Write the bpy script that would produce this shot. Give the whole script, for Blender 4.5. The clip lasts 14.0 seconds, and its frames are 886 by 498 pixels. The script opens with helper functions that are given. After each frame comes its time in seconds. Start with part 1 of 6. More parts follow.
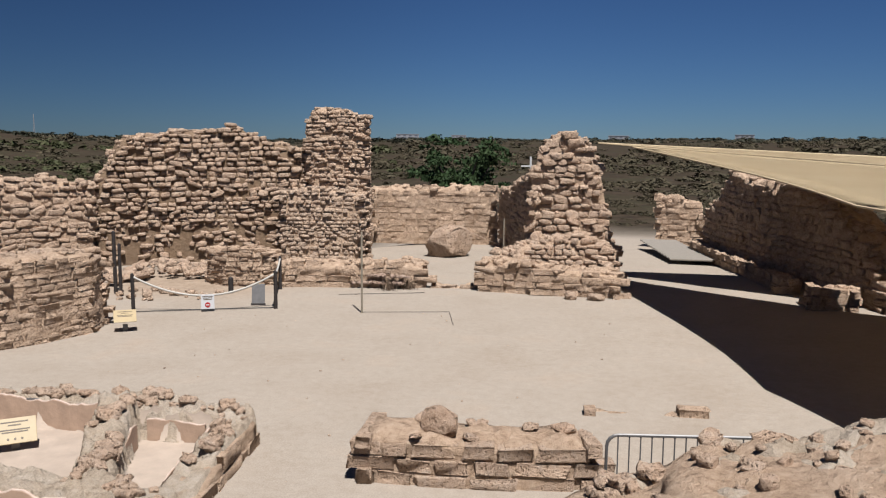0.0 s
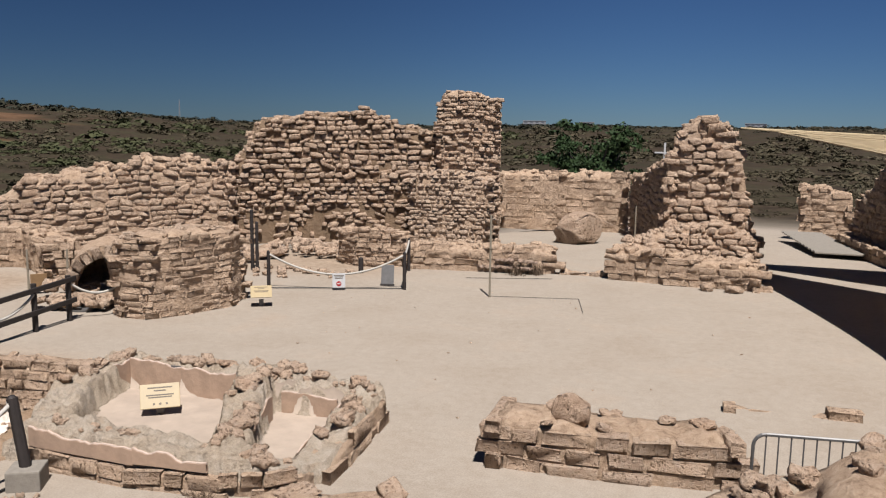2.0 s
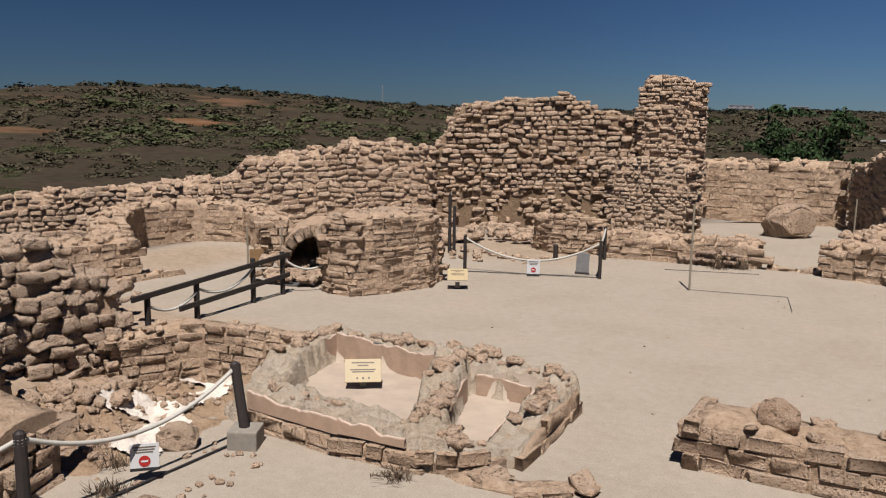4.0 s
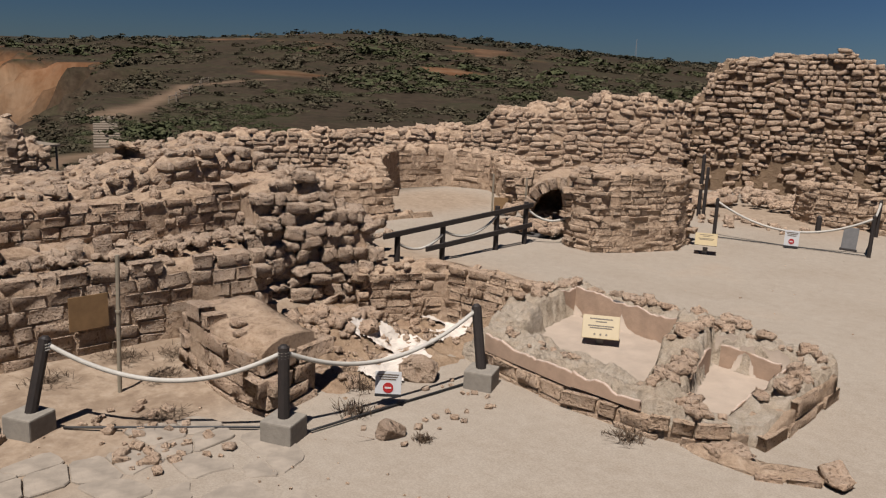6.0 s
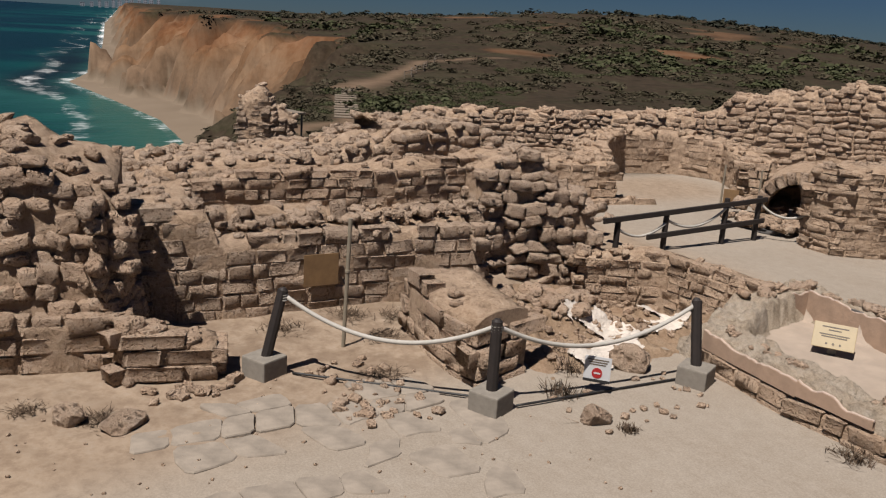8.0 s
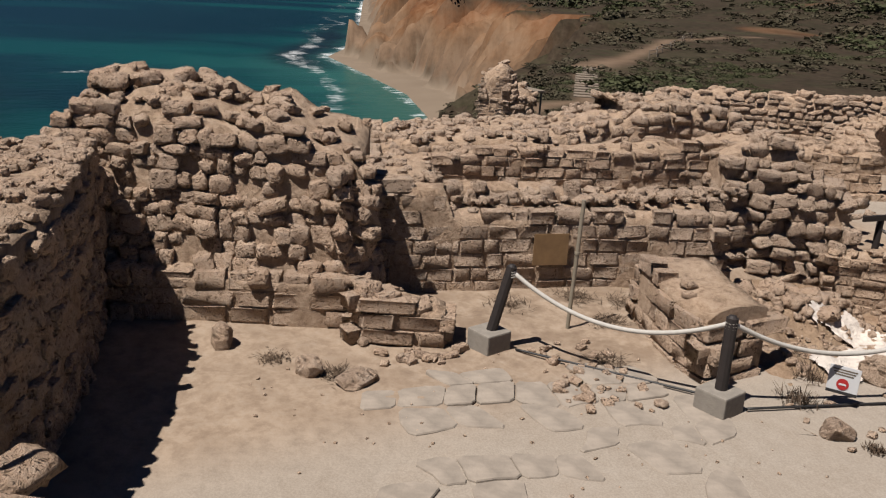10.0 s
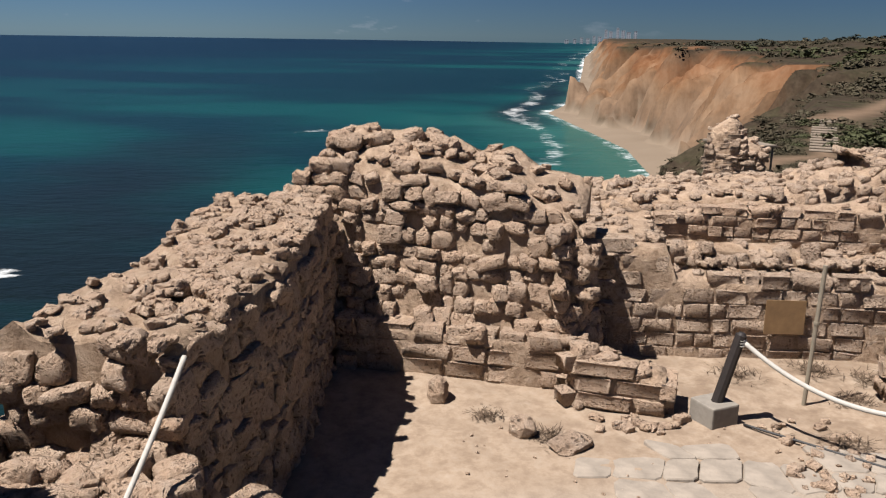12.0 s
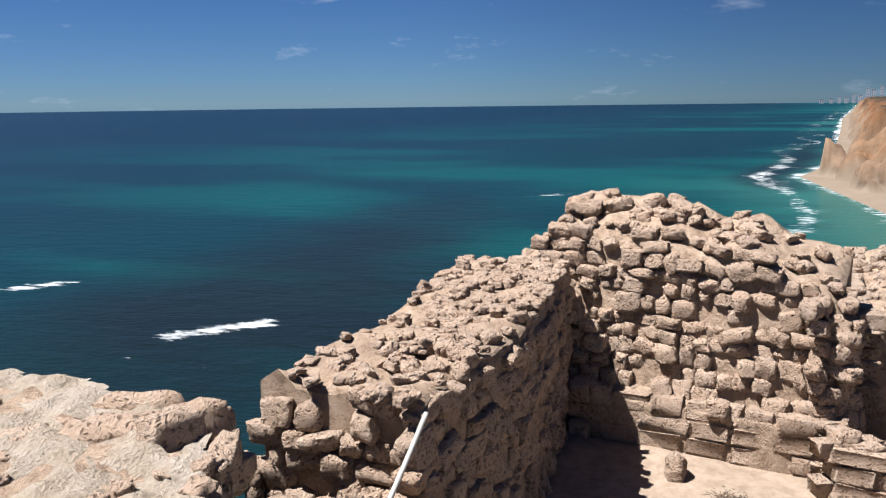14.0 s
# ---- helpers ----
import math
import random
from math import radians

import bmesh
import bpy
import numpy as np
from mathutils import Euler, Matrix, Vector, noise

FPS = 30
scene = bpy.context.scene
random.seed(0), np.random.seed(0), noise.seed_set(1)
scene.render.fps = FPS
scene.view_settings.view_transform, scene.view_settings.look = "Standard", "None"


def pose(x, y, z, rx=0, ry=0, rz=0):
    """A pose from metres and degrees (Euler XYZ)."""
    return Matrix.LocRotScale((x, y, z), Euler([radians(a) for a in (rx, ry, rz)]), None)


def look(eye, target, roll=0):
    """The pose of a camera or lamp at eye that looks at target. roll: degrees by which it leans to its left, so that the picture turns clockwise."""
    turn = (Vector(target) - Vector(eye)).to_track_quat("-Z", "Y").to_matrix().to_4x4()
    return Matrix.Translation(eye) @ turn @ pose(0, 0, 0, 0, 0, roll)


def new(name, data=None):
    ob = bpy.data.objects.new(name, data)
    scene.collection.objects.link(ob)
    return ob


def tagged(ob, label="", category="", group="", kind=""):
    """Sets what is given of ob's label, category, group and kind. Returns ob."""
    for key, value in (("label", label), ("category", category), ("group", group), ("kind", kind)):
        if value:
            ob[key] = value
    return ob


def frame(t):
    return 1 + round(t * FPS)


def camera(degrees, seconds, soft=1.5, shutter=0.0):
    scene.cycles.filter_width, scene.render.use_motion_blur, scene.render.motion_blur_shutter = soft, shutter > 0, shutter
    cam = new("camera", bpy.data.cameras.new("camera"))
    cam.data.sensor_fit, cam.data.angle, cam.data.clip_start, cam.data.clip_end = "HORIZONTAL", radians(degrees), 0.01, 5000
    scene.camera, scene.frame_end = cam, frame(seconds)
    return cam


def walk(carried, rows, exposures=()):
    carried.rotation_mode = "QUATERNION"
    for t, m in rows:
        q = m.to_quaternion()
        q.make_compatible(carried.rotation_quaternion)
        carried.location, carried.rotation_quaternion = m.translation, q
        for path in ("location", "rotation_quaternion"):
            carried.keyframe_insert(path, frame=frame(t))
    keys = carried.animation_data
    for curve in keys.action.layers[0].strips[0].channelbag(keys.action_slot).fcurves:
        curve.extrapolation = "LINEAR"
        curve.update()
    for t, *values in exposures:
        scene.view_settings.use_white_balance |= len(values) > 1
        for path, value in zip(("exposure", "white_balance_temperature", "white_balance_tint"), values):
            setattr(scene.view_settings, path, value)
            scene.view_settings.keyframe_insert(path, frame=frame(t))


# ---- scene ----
cam = camera(55.4, 14.0, soft=1.2)
PATH = [
    (0, (0.248, -0.25, 4.097), (0.018, 1.721, 3.842), 0.4),
    (0.5, (0.304, -0.238, 4.088), (0.009, 1.722, 3.821), 0.4),
    (1, (0.269, -0.169, 4.064), (-0.084, 1.777, 3.772), 0.3),
    (1.5, (0.163, -0.117, 4.028), (-0.246, 1.819, 3.731), 0.7),
    (2, (0.073, -0.07, 4.004), (-0.442, 1.841, 3.715), 0.8),
    (2.5, (0.006, -0.05, 4.01), (-0.626, 1.826, 3.731), 1.2),
    (3, (-0.01, -0.079, 4.047), (-0.746, 1.76, 3.767), 1.5),
    (5.3, (-0.121, -0.103, 4.0), (-1.307, 1.452, 3.58), 1.2),
    (5.5, (-0.146, -0.114, 3.991), (-1.376, 1.405, 3.566), 1.8),
    (6, (-0.175, -0.088, 3.972), (-1.537, 1.306, 3.522), 2.4),
    (6.5, (-0.195, -0.091, 3.962), (-1.66, 1.184, 3.484), 2.9),
    (7, (-0.202, -0.098, 3.959), (-1.737, 1.082, 3.457), 3.3),
    (7.5, (-0.2, -0.119, 3.964), (-1.799, 0.969, 3.455), 3.2),
    (8, (-0.195, -0.135, 3.959), (-1.854, 0.854, 3.44), 3.6),
    (8.5, (-0.188, -0.13, 3.969), (-1.903, 0.745, 3.43), 3.5),
    (8.7, (-0.192, -0.173, 3.959), (-1.923, 0.658, 3.4), 4.3),
    (10.8, (-0.315, -0.111, 3.964), (-2.216, 0.171, 3.411), 2.1),
    (11, (-0.336, -0.108, 3.984), (-2.246, 0.129, 3.443), 2.3),
    (11.5, (-0.343, -0.141, 3.973), (-2.271, -0.02, 3.454), 1.4),
    (12, (-0.357, -0.162, 3.978), (-2.296, -0.174, 3.487), 0.9),
    (12.5, (-0.373, -0.205, 3.972), (-2.317, -0.335, 3.519), 0.2),
    (13, (-0.347, -0.205, 3.955), (-2.29, -0.474, 3.563), -0.5),
    (13.5, (-0.356, -0.213, 3.99), (-2.272, -0.622, 3.618), -1.0),
    (14, (-0.322, -0.205, 4.002), (-2.212, -0.763, 3.657), -0.7),
]
EXPOSURES = [(0, 0.92, 6270, 11), (3, 0.8, 6520, 12), (5.5, 0.61, 6620, 12), (8.5, 0.49, 6670, 12), (11, 0.85, 6570, 12), (12.5, 1.27, 6470, 12), (14, 1.58, 6070, 11)]
walk(cam, [(t, look(eye, target, roll)) for t, eye, target, roll in PATH], EXPOSURES)

# ---- world, sun ----
to_sun = Vector((0.22, -0.47, 1.0)).normalized()
SUN_EL = math.asin(to_sun.z)
world = bpy.data.worlds.new("sky")
scene.world = world
world.use_nodes = True
wn = world.node_tree
bg = wn.nodes["Background"]
sky = wn.nodes.new("ShaderNodeTexSky")
sky.sky_type, sky.sun_disc = "NISHITA", False
sky.sun_elevation, sky.sun_rotation = SUN_EL, math.atan2(to_sun.x, to_sun.y)
sky.air_density, sky.dust_density, sky.ozone_density = 1.0, 0.15, 3.0
sky.altitude = 2500
tint = wn.nodes.new("ShaderNodeMix")
tint.data_type, tint.blend_type = "RGBA", "MULTIPLY"
tint.inputs[0].default_value = 1.0
tint.inputs[7].default_value = (0.62, 0.92, 1.34, 1)
wn.links.new(sky.outputs[0], tint.inputs[6])
# the clear sky deepens towards the north-west
bearing = wn.nodes.new("ShaderNodeTexCoord")
northwest = wn.nodes.new("ShaderNodeVectorMath")
northwest.operation = "DOT_PRODUCT"
northwest.inputs[1].default_value = (-0.82, 0.57, 0.0)
wn.links.new(bearing.outputs["Generated"], northwest.inputs[0])
deepen = wn.nodes.new("ShaderNodeMapRange")
deepen.interpolation_type = "SMOOTHSTEP"
deepen.inputs["From Min"].default_value, deepen.inputs["From Max"].default_value = 0.55, 1.0
deepen.inputs["To Min"].default_value, deepen.inputs["To Max"].default_value = 1.0, 0.58
wn.links.new(northwest.outputs["Value"], deepen.inputs["Value"])
deep = wn.nodes.new("ShaderNodeMix")
deep.data_type, deep.blend_type = "RGBA", "MULTIPLY"
deep.inputs[0].default_value = 1.0
wn.links.new(tint.outputs[2], deep.inputs[6])
wn.links.new(deepen.outputs[0], deep.inputs[7])
# thin fair-weather clouds low over the sea
way = wn.nodes.new("ShaderNodeTexCoord")
squash = wn.nodes.new("ShaderNodeMapping")
squash.inputs["Scale"].default_value = (1.0, 1.0, 3.6)
wn.links.new(way.outputs["Generated"], squash.inputs["Vector"])
puff = wn.nodes.new("ShaderNodeTexNoise")
puff.inputs["Scale"].default_value, puff.inputs["Detail"].default_value, puff.inputs["Roughness"].default_value = 7.0, 7.0, 0.6
wn.links.new(squash.outputs[0], puff.inputs["Vector"])
seaward = wn.nodes.new("ShaderNodeVectorMath")
seaward.operation = "DOT_PRODUCT"
seaward.inputs[1].default_value = (-0.80, -0.58, -0.4)
wn.links.new(way.outputs["Generated"], seaward.inputs[0])
cover = wn.nodes.new("ShaderNodeMapRange")
cover.inputs["From Min"].default_value, cover.inputs["From Max"].default_value = 0.60, 0.74
cover.inputs["To Max"].default_value = 0.6
wn.links.new(puff.outputs["Fac"], cover.inputs["Value"])
side = wn.nodes.new("ShaderNodeMapRange")
side.inputs["From Min"].default_value, side.inputs["From Max"].default_value = 0.55, 0.9
wn.links.new(seaward.outputs["Value"], side.inputs["Value"])
both = wn.nodes.new("ShaderNodeMath")
both.operation = "MULTIPLY"
wn.links.new(cover.outputs[0], both.inputs[0])
wn.links.new(side.outputs[0], both.inputs[1])
veil = wn.nodes.new("ShaderNodeMix")
veil.data_type = "RGBA"
veil.inputs[7].default_value = (13.0, 14.0, 16.0, 1)
wn.links.new(both.outputs[0], veil.inputs[0])
wn.links.new(deep.outputs[2], veil.inputs[6])
wn.links.new(veil.outputs[2], bg.inputs[0])
bg.inputs[1].default_value = 0.0165
sun_data = bpy.data.lights.new("sun", "SUN")
sun_data.energy, sun_data.angle, sun_data.color = 5.0, radians(0.53), (1.0, 0.965, 0.92)
sun = new("sun", sun_data)
sun.matrix_world = look((0, 0, 60), Vector((0, 0, 60)) - to_sun)
scene.view_settings.exposure = 0.0


# ---- materials ----
def mat(name, build):
    m = bpy.data.materials.new(name)
    m.use_nodes = True
    nt = m.node_tree
    bsdf = nt.nodes["Principled BSDF"]
    build(nt, bsdf)
    return m


def nd(nt, kind, **kw):
    n = nt.nodes.new(kind)
    for k, v in kw.items():
        n.inputs[k].default_value = v
    return n


def coords(nt, local=False):
    if local:
        return nt.nodes.new("ShaderNodeTexCoord").outputs["Object"]
    return nt.nodes.new("ShaderNodeNewGeometry").outputs["Position"]


def noise_tex(nt, vec, scale, detail=4, rough=0.6):
    n = nd(nt, "ShaderNodeTexNoise", Scale=scale, Detail=detail, Roughness=rough)
    nt.links.new(vec, n.inputs["Vector"])
    return n.outputs["Fac"]


def ramp(nt, fac, stops):
    n = nt.nodes.new("ShaderNodeValToRGB")
    el = n.color_ramp.elements
    while len(el) < len(stops):
        el.new(0.5)
    for e, (p, c) in zip(el, stops):
        e.position, e.color = p, (*c, 1)
    nt.links.new(fac, n.inputs[0])
    return n.outputs[0]


def mix(nt, fac, a, b, kind="MIX"):
    n = nt.nodes.new("ShaderNodeMix")
    n.data_type, n.blend_type = "RGBA", kind
    def put(sock, v):
        if isinstance(v, (int, float)):
            sock.default_value = v
        elif isinstance(v, tuple):
            sock.default_value = (*v, 1)
        else:
            nt.links.new(v, sock)
    put(n.inputs[0], fac), put(n.inputs[6], a), put(n.inputs[7], b)
    return n.outputs[2]


def bump(nt, bsdf, height, strength, distance):
    n = nd(nt, "ShaderNodeBump", Strength=strength, Distance=distance)
    nt.links.new(height, n.inputs["Height"])
    nt.links.new(n.outputs[0], bsdf.inputs["Normal"])


def maths(nt, op, a, b=0.0, clamp=False):
    n = nt.nodes.new("ShaderNodeMath")
    n.operation, n.use_clamp = op, clamp
    for sock, v in zip(n.inputs, (a, b)):
        if isinstance(v, (int, float)):
            sock.default_value = v
        else:
            nt.links.new(v, sock)
    return n.outputs[0]


def nt_color(nt, vec, scale):
    n = nd(nt, "ShaderNodeTexNoise", Scale=scale, Detail=2.0)
    nt.links.new(vec, n.inputs["Vector"])
    return n.outputs["Color"]


def stone_mat(name, tints, joined, grey=0.5, depth=0.075, rough_scale=9.0):
    """Weathered sandstone: one tint a stone, lichen and stain on top, pitted relief."""
    def build(nt, b):
        pos = coords(nt)
        rnd = (nt.nodes.new("ShaderNodeNewGeometry").outputs["Random Per Island"] if joined
               else nt.nodes.new("ShaderNodeObjectInfo").outputs["Random"])
        n = len(tints) - 1
        base = ramp(nt, rnd, [(i / n, c) for i, c in enumerate(tints)])
        big = noise_tex(nt, pos, 1.3, 3)
        fine = noise_tex(nt, pos, rough_scale, 6, 0.7)
        grain = noise_tex(nt, pos, 48, 4, 0.75)
        pits = nd(nt, "ShaderNodeTexVoronoi", Scale=rough_scale * 2.6)
        nt.links.new(mix(nt, 0.12, pos, nt_color(nt, pos, rough_scale)), pits.inputs["Vector"])
        hole = ramp(nt, maths(nt, "ADD", pits.outputs["Distance"], maths(nt, "MULTIPLY", fine, 0.5)), [(0.38, (0, 0, 0)), (0.62, (1, 1, 1))])
        stain = ramp(nt, big, [(0.38, (0, 0, 0)), (0.62, (1, 1, 1))])
        lich = maths(nt, "MULTIPLY", ramp(nt, fine, [(0.45, (0, 0, 0)), (0.7, (1, 1, 1))]), stain)
        col = mix(nt, maths(nt, "MULTIPLY", lich, grey), base, (0.2257, 0.1844, 0.1492))
        col = mix(nt, 0.45, col, ramp(nt, fine, [(0.3, (0.2031, 0.1336, 0.0864)), (0.5, (0.4401, 0.3208, 0.2328)), (0.7, (0.5078, 0.4117, 0.3296))]))
        col = mix(nt, 0.22, col, ramp(nt, grain, [(0.35, (0.1242, 0.0829, 0.0549)), (0.6, (0.5078, 0.4117, 0.3349))]))
        # pit hollows: their shade is painted into the colour, besides the relief
        col = mix(nt, maths(nt, "MULTIPLY", maths(nt, "SUBTRACT", 1.0, hole), 0.62), col, (0.1523, 0.0962, 0.0601))
        nt.links.new(col, b.inputs["Base Color"])
        b.inputs["Roughness"].default_value = 0.95
        b.inputs["Specular IOR Level"].default_value = 0.15
        h = maths(nt, "ADD", maths(nt, "ADD", fine, maths(nt, "MULTIPLY", grain, 0.6)), maths(nt, "MULTIPLY", hole, 0.45))
        bump(nt, b, h, 1.0, depth)
    return mat(name, build)


SAND_TINTS = [(0.4223, 0.2816, 0.1849), (0.4863, 0.3377, 0.2303), (0.4476, 0.2985, 0.1945), (0.3574, 0.2477, 0.1718), (0.5078, 0.3662, 0.2581), (0.4355, 0.2709, 0.1665)]
GREY_TINTS = [(0.3838, 0.2762, 0.1945), (0.4476, 0.327, 0.2328), (0.3329, 0.2423, 0.1744), (0.4223, 0.2985, 0.2076)]
OCHRE_TINTS = [(0.4476, 0.2985, 0.1875), (0.4985, 0.3439, 0.2259), (0.41, 0.2762, 0.1771), (0.5078, 0.36, 0.2424)]
STONES = {}
for key, tints, grey in (("sand", SAND_TINTS, 0.45), ("grey", GREY_TINTS, 0.65), ("ochre", OCHRE_TINTS, 0.3), ("red", [(0.189, 0.1125, 0.0855), (0.2475, 0.162, 0.126), (0.162, 0.0945, 0.0765), (0.27, 0.207, 0.171)], 0.2)):
    STONES[key] = (stone_mat("stone_" + key, tints, False, grey), stone_mat("stone_loose_" + key, tints, True, grey))


def plain(name, color, rough=0.6, metal=0.0, vary=0.15, scale=8.0, relief=0.0):
    def build(nt, b):
        pos = coords(nt, True)
        f = noise_tex(nt, pos, scale, 5)
        lo, hi = tuple(c * (1 - vary) for c in color), tuple(min(1, c * (1 + vary)) for c in color)
        nt.links.new(ramp(nt, f, [(0.3, lo), (0.7, hi)]), b.inputs["Base Color"])
        b.inputs["Roughness"].default_value, b.inputs["Metallic"].default_value = rough, metal
        if relief:
            bump(nt, b, noise_tex(nt, pos, scale * 4, 4), 0.8, relief)
    return mat(name, build)


def core_build(nt, b):
    pos = coords(nt)
    big, fine = noise_tex(nt, pos, 0.9, 4), noise_tex(nt, pos, 7, 8, 0.75)
    col = ramp(nt, fine, [(0.3, (0.1691, 0.1115, 0.0735)), (0.5, (0.3623, 0.2566, 0.1757)), (0.7, (0.471, 0.3571, 0.2623))])
    col = mix(nt, ramp(nt, big, [(0.4, (0, 0, 0)), (0.7, (0.3019, 0.279, 0.2623))]), col, (0.3503, 0.279, 0.2203))
    nt.links.new(col, b.inputs["Base Color"])
    b.inputs["Roughness"].default_value = 1.0
    b.inputs["Specular IOR Level"].default_value = 0.1
    bump(nt, b, fine, 1.0, 0.10)


CORE = mat("mortar_core", core_build)


def red_core_build(nt, b):
    pos = coords(nt)
    big, fine = noise_tex(nt, pos, 0.8, 4), noise_tex(nt, pos, 6, 8, 0.75)
    col = ramp(nt, fine, [(0.25, (0.099, 0.0585, 0.036)), (0.5, (0.189, 0.1215, 0.072)), (0.75, (0.252, 0.18, 0.1215))])
    col = mix(nt, big, col, (0.18, 0.1305, 0.09))
    nt.links.new(col, b.inputs["Base Color"])
    b.inputs["Roughness"].default_value = 1.0
    b.inputs["Specular IOR Level"].default_value = 0.1
    bump(nt, b, fine, 1.0, 0.10)


RED_CORE = mat("red_earth_core", red_core_build)


def ground_build(nt, b):
    pos = coords(nt)
    att = nt.nodes.new("ShaderNodeAttribute")
    att.attribute_name = "zone"
    sep = nt.nodes.new("ShaderNodeSeparateColor")
    nt.links.new(att.outputs["Color"], sep.inputs[0])
    cliff, sand, site = sep.outputs[0], sep.outputs[1], sep.outputs[2]
    n1, n2, n3 = noise_tex(nt, pos, 0.035, 5), noise_tex(nt, pos, 0.35, 5), noise_tex(nt, pos, 6, 6, 0.7)
    n4 = noise_tex(nt, pos, 45, 4, 0.7)
    # scrubland
    patch = noise_tex(nt, pos, 0.075, 6, 0.65)
    veg = ramp(nt, patch, [(0.30, (0.0172, 0.0203, 0.0086)), (0.42, (0.0234, 0.0172, 0.0109)), (0.50, (0.0359, 0.0234, 0.0164)), (0.57, (0.0265, 0.0265, 0.0125)), (0.66, (0.0452, 0.0359, 0.0226)), (0.75, (0.0312, 0.0187, 0.0125))])
    veg = mix(nt, ramp(nt, n1, [(0.42, (0, 0, 0)), (0.62, (0.39, 0.39, 0.39))]), veg, (0.0328, 0.0211, 0.0148))
    veg = mix(nt, 0.5, veg, ramp(nt, noise_tex(nt, pos, 0.7, 6, 0.75), [(0.36, (0.0078, 0.007, 0.0039)), (0.5, (0.0281, 0.0218, 0.0133)), (0.66, (0.0515, 0.0406, 0.0265))]))
    # eroded cliff: pale sandstone and red hamra soil in layers
    sp = nt.nodes.new("ShaderNodeSeparateXYZ")
    nt.links.new(pos, sp.inputs[0])
    strat = maths(nt, "ADD", maths(nt, "MULTIPLY", sp.outputs[2], 0.035), maths(nt, "MULTIPLY", noise_tex(nt, pos, 0.03, 6, 0.65), 1.5))
    cl = ramp(nt, strat, [(0.0, (0.1866, 0.1313, 0.0907)), (0.2, (0.2004, 0.1348, 0.0871)), (0.42, (0.1728, 0.0934, 0.0479)), (0.6, (0.1452, 0.0539, 0.0188)), (0.85, (0.0829, 0.0415, 0.0217))])
    streak = nt.nodes.new("ShaderNodeMapping")
    streak.inputs["Scale"].default_value = (0.1202, 0.1202, 0.0167)
    nt.links.new(pos, streak.inputs["Vector"])
    cl = mix(nt, 0.55, cl, ramp(nt, noise_tex(nt, streak.outputs[0], 1.0, 6, 0.7), [(0.35, (0.0221, 0.0118, 0.0072)), (0.48, (0.0884, 0.0498, 0.0276)), (0.66, (0.1603, 0.1064, 0.0674))]))
    beach = ramp(nt, n1, [(0.3, (0.132, 0.1002, 0.0719)), (0.7, (0.1603, 0.1244, 0.0907))])
    # trodden courtyard
    yard = ramp(nt, noise_tex(nt, pos, 0.55, 6, 0.6), [(0.3, (0.2233, 0.185, 0.1453)), (0.55, (0.2523, 0.2169, 0.1766)), (0.75, (0.2636, 0.212, 0.1631))])
    yard = mix(nt, 0.25, yard, ramp(nt, n3, [(0.35, (0.1517, 0.1162, 0.0851)), (0.65, (0.2771, 0.241, 0.2013))]))
    yard = mix(nt, 0.16, yard, ramp(nt, n4, [(0.4, (0.0892, 0.0716, 0.0538)), (0.6, (0.3352, 0.2906, 0.2459))]))
    att2 = nt.nodes.new("ShaderNodeAttribute")
    att2.attribute_name = "zone_two"
    sep2 = nt.nodes.new("ShaderNodeSeparateColor")
    nt.links.new(att2.outputs["Color"], sep2.inputs[0])
    earth = ramp(nt, n3, [(0.3, (0.162, 0.1116, 0.0756)), (0.52, (0.2412, 0.1836, 0.1332)), (0.75, (0.27, 0.216, 0.1656))])
    weeds = ramp(nt, noise_tex(nt, pos, 1.7, 6, 0.7), [(0.44, (0, 0, 0)), (0.58, (0.3852, 0.3852, 0.3852))])
    earth = mix(nt, maths(nt, "MULTIPLY", weeds, sep2.outputs[2]), earth, (0.077, 0.0454, 0.0274))
    edge = maths(nt, "ADD", sep2.outputs[0], maths(nt, "MULTIPLY", maths(nt, "SUBTRACT", n3, 0.5), 1.2), True)
    yard = mix(nt, maths(nt, "MULTIPLY", edge, sep2.outputs[0]), yard, earth)
    dirt = ramp(nt, n2, [(0.3, (0.108, 0.072, 0.0468)), (0.7, (0.144, 0.099, 0.0675))])
    col = mix(nt, maths(nt, "ADD", cliff, maths(nt, "MULTIPLY", maths(nt, "MULTIPLY", cliff, maths(nt, "SUBTRACT", n2, 0.5)), 1.0), True), veg, cl)
    col = mix(nt, sep2.outputs[1], col, dirt)
    col = mix(nt, sand, col, beach)
    col = mix(nt, site, col, yard)
    nt.links.new(col, b.inputs["Base Color"])
    b.inputs["Roughness"].default_value = 1.0
    b.inputs["Specular IOR Level"].default_value = 0.1
    rough = maths(nt, "ADD", maths(nt, "MULTIPLY", n3, 0.6), maths(nt, "MULTIPLY", n4, 0.15))
    bump(nt, b, rough, 0.55, 0.03)


GROUND = mat("ground", ground_build)


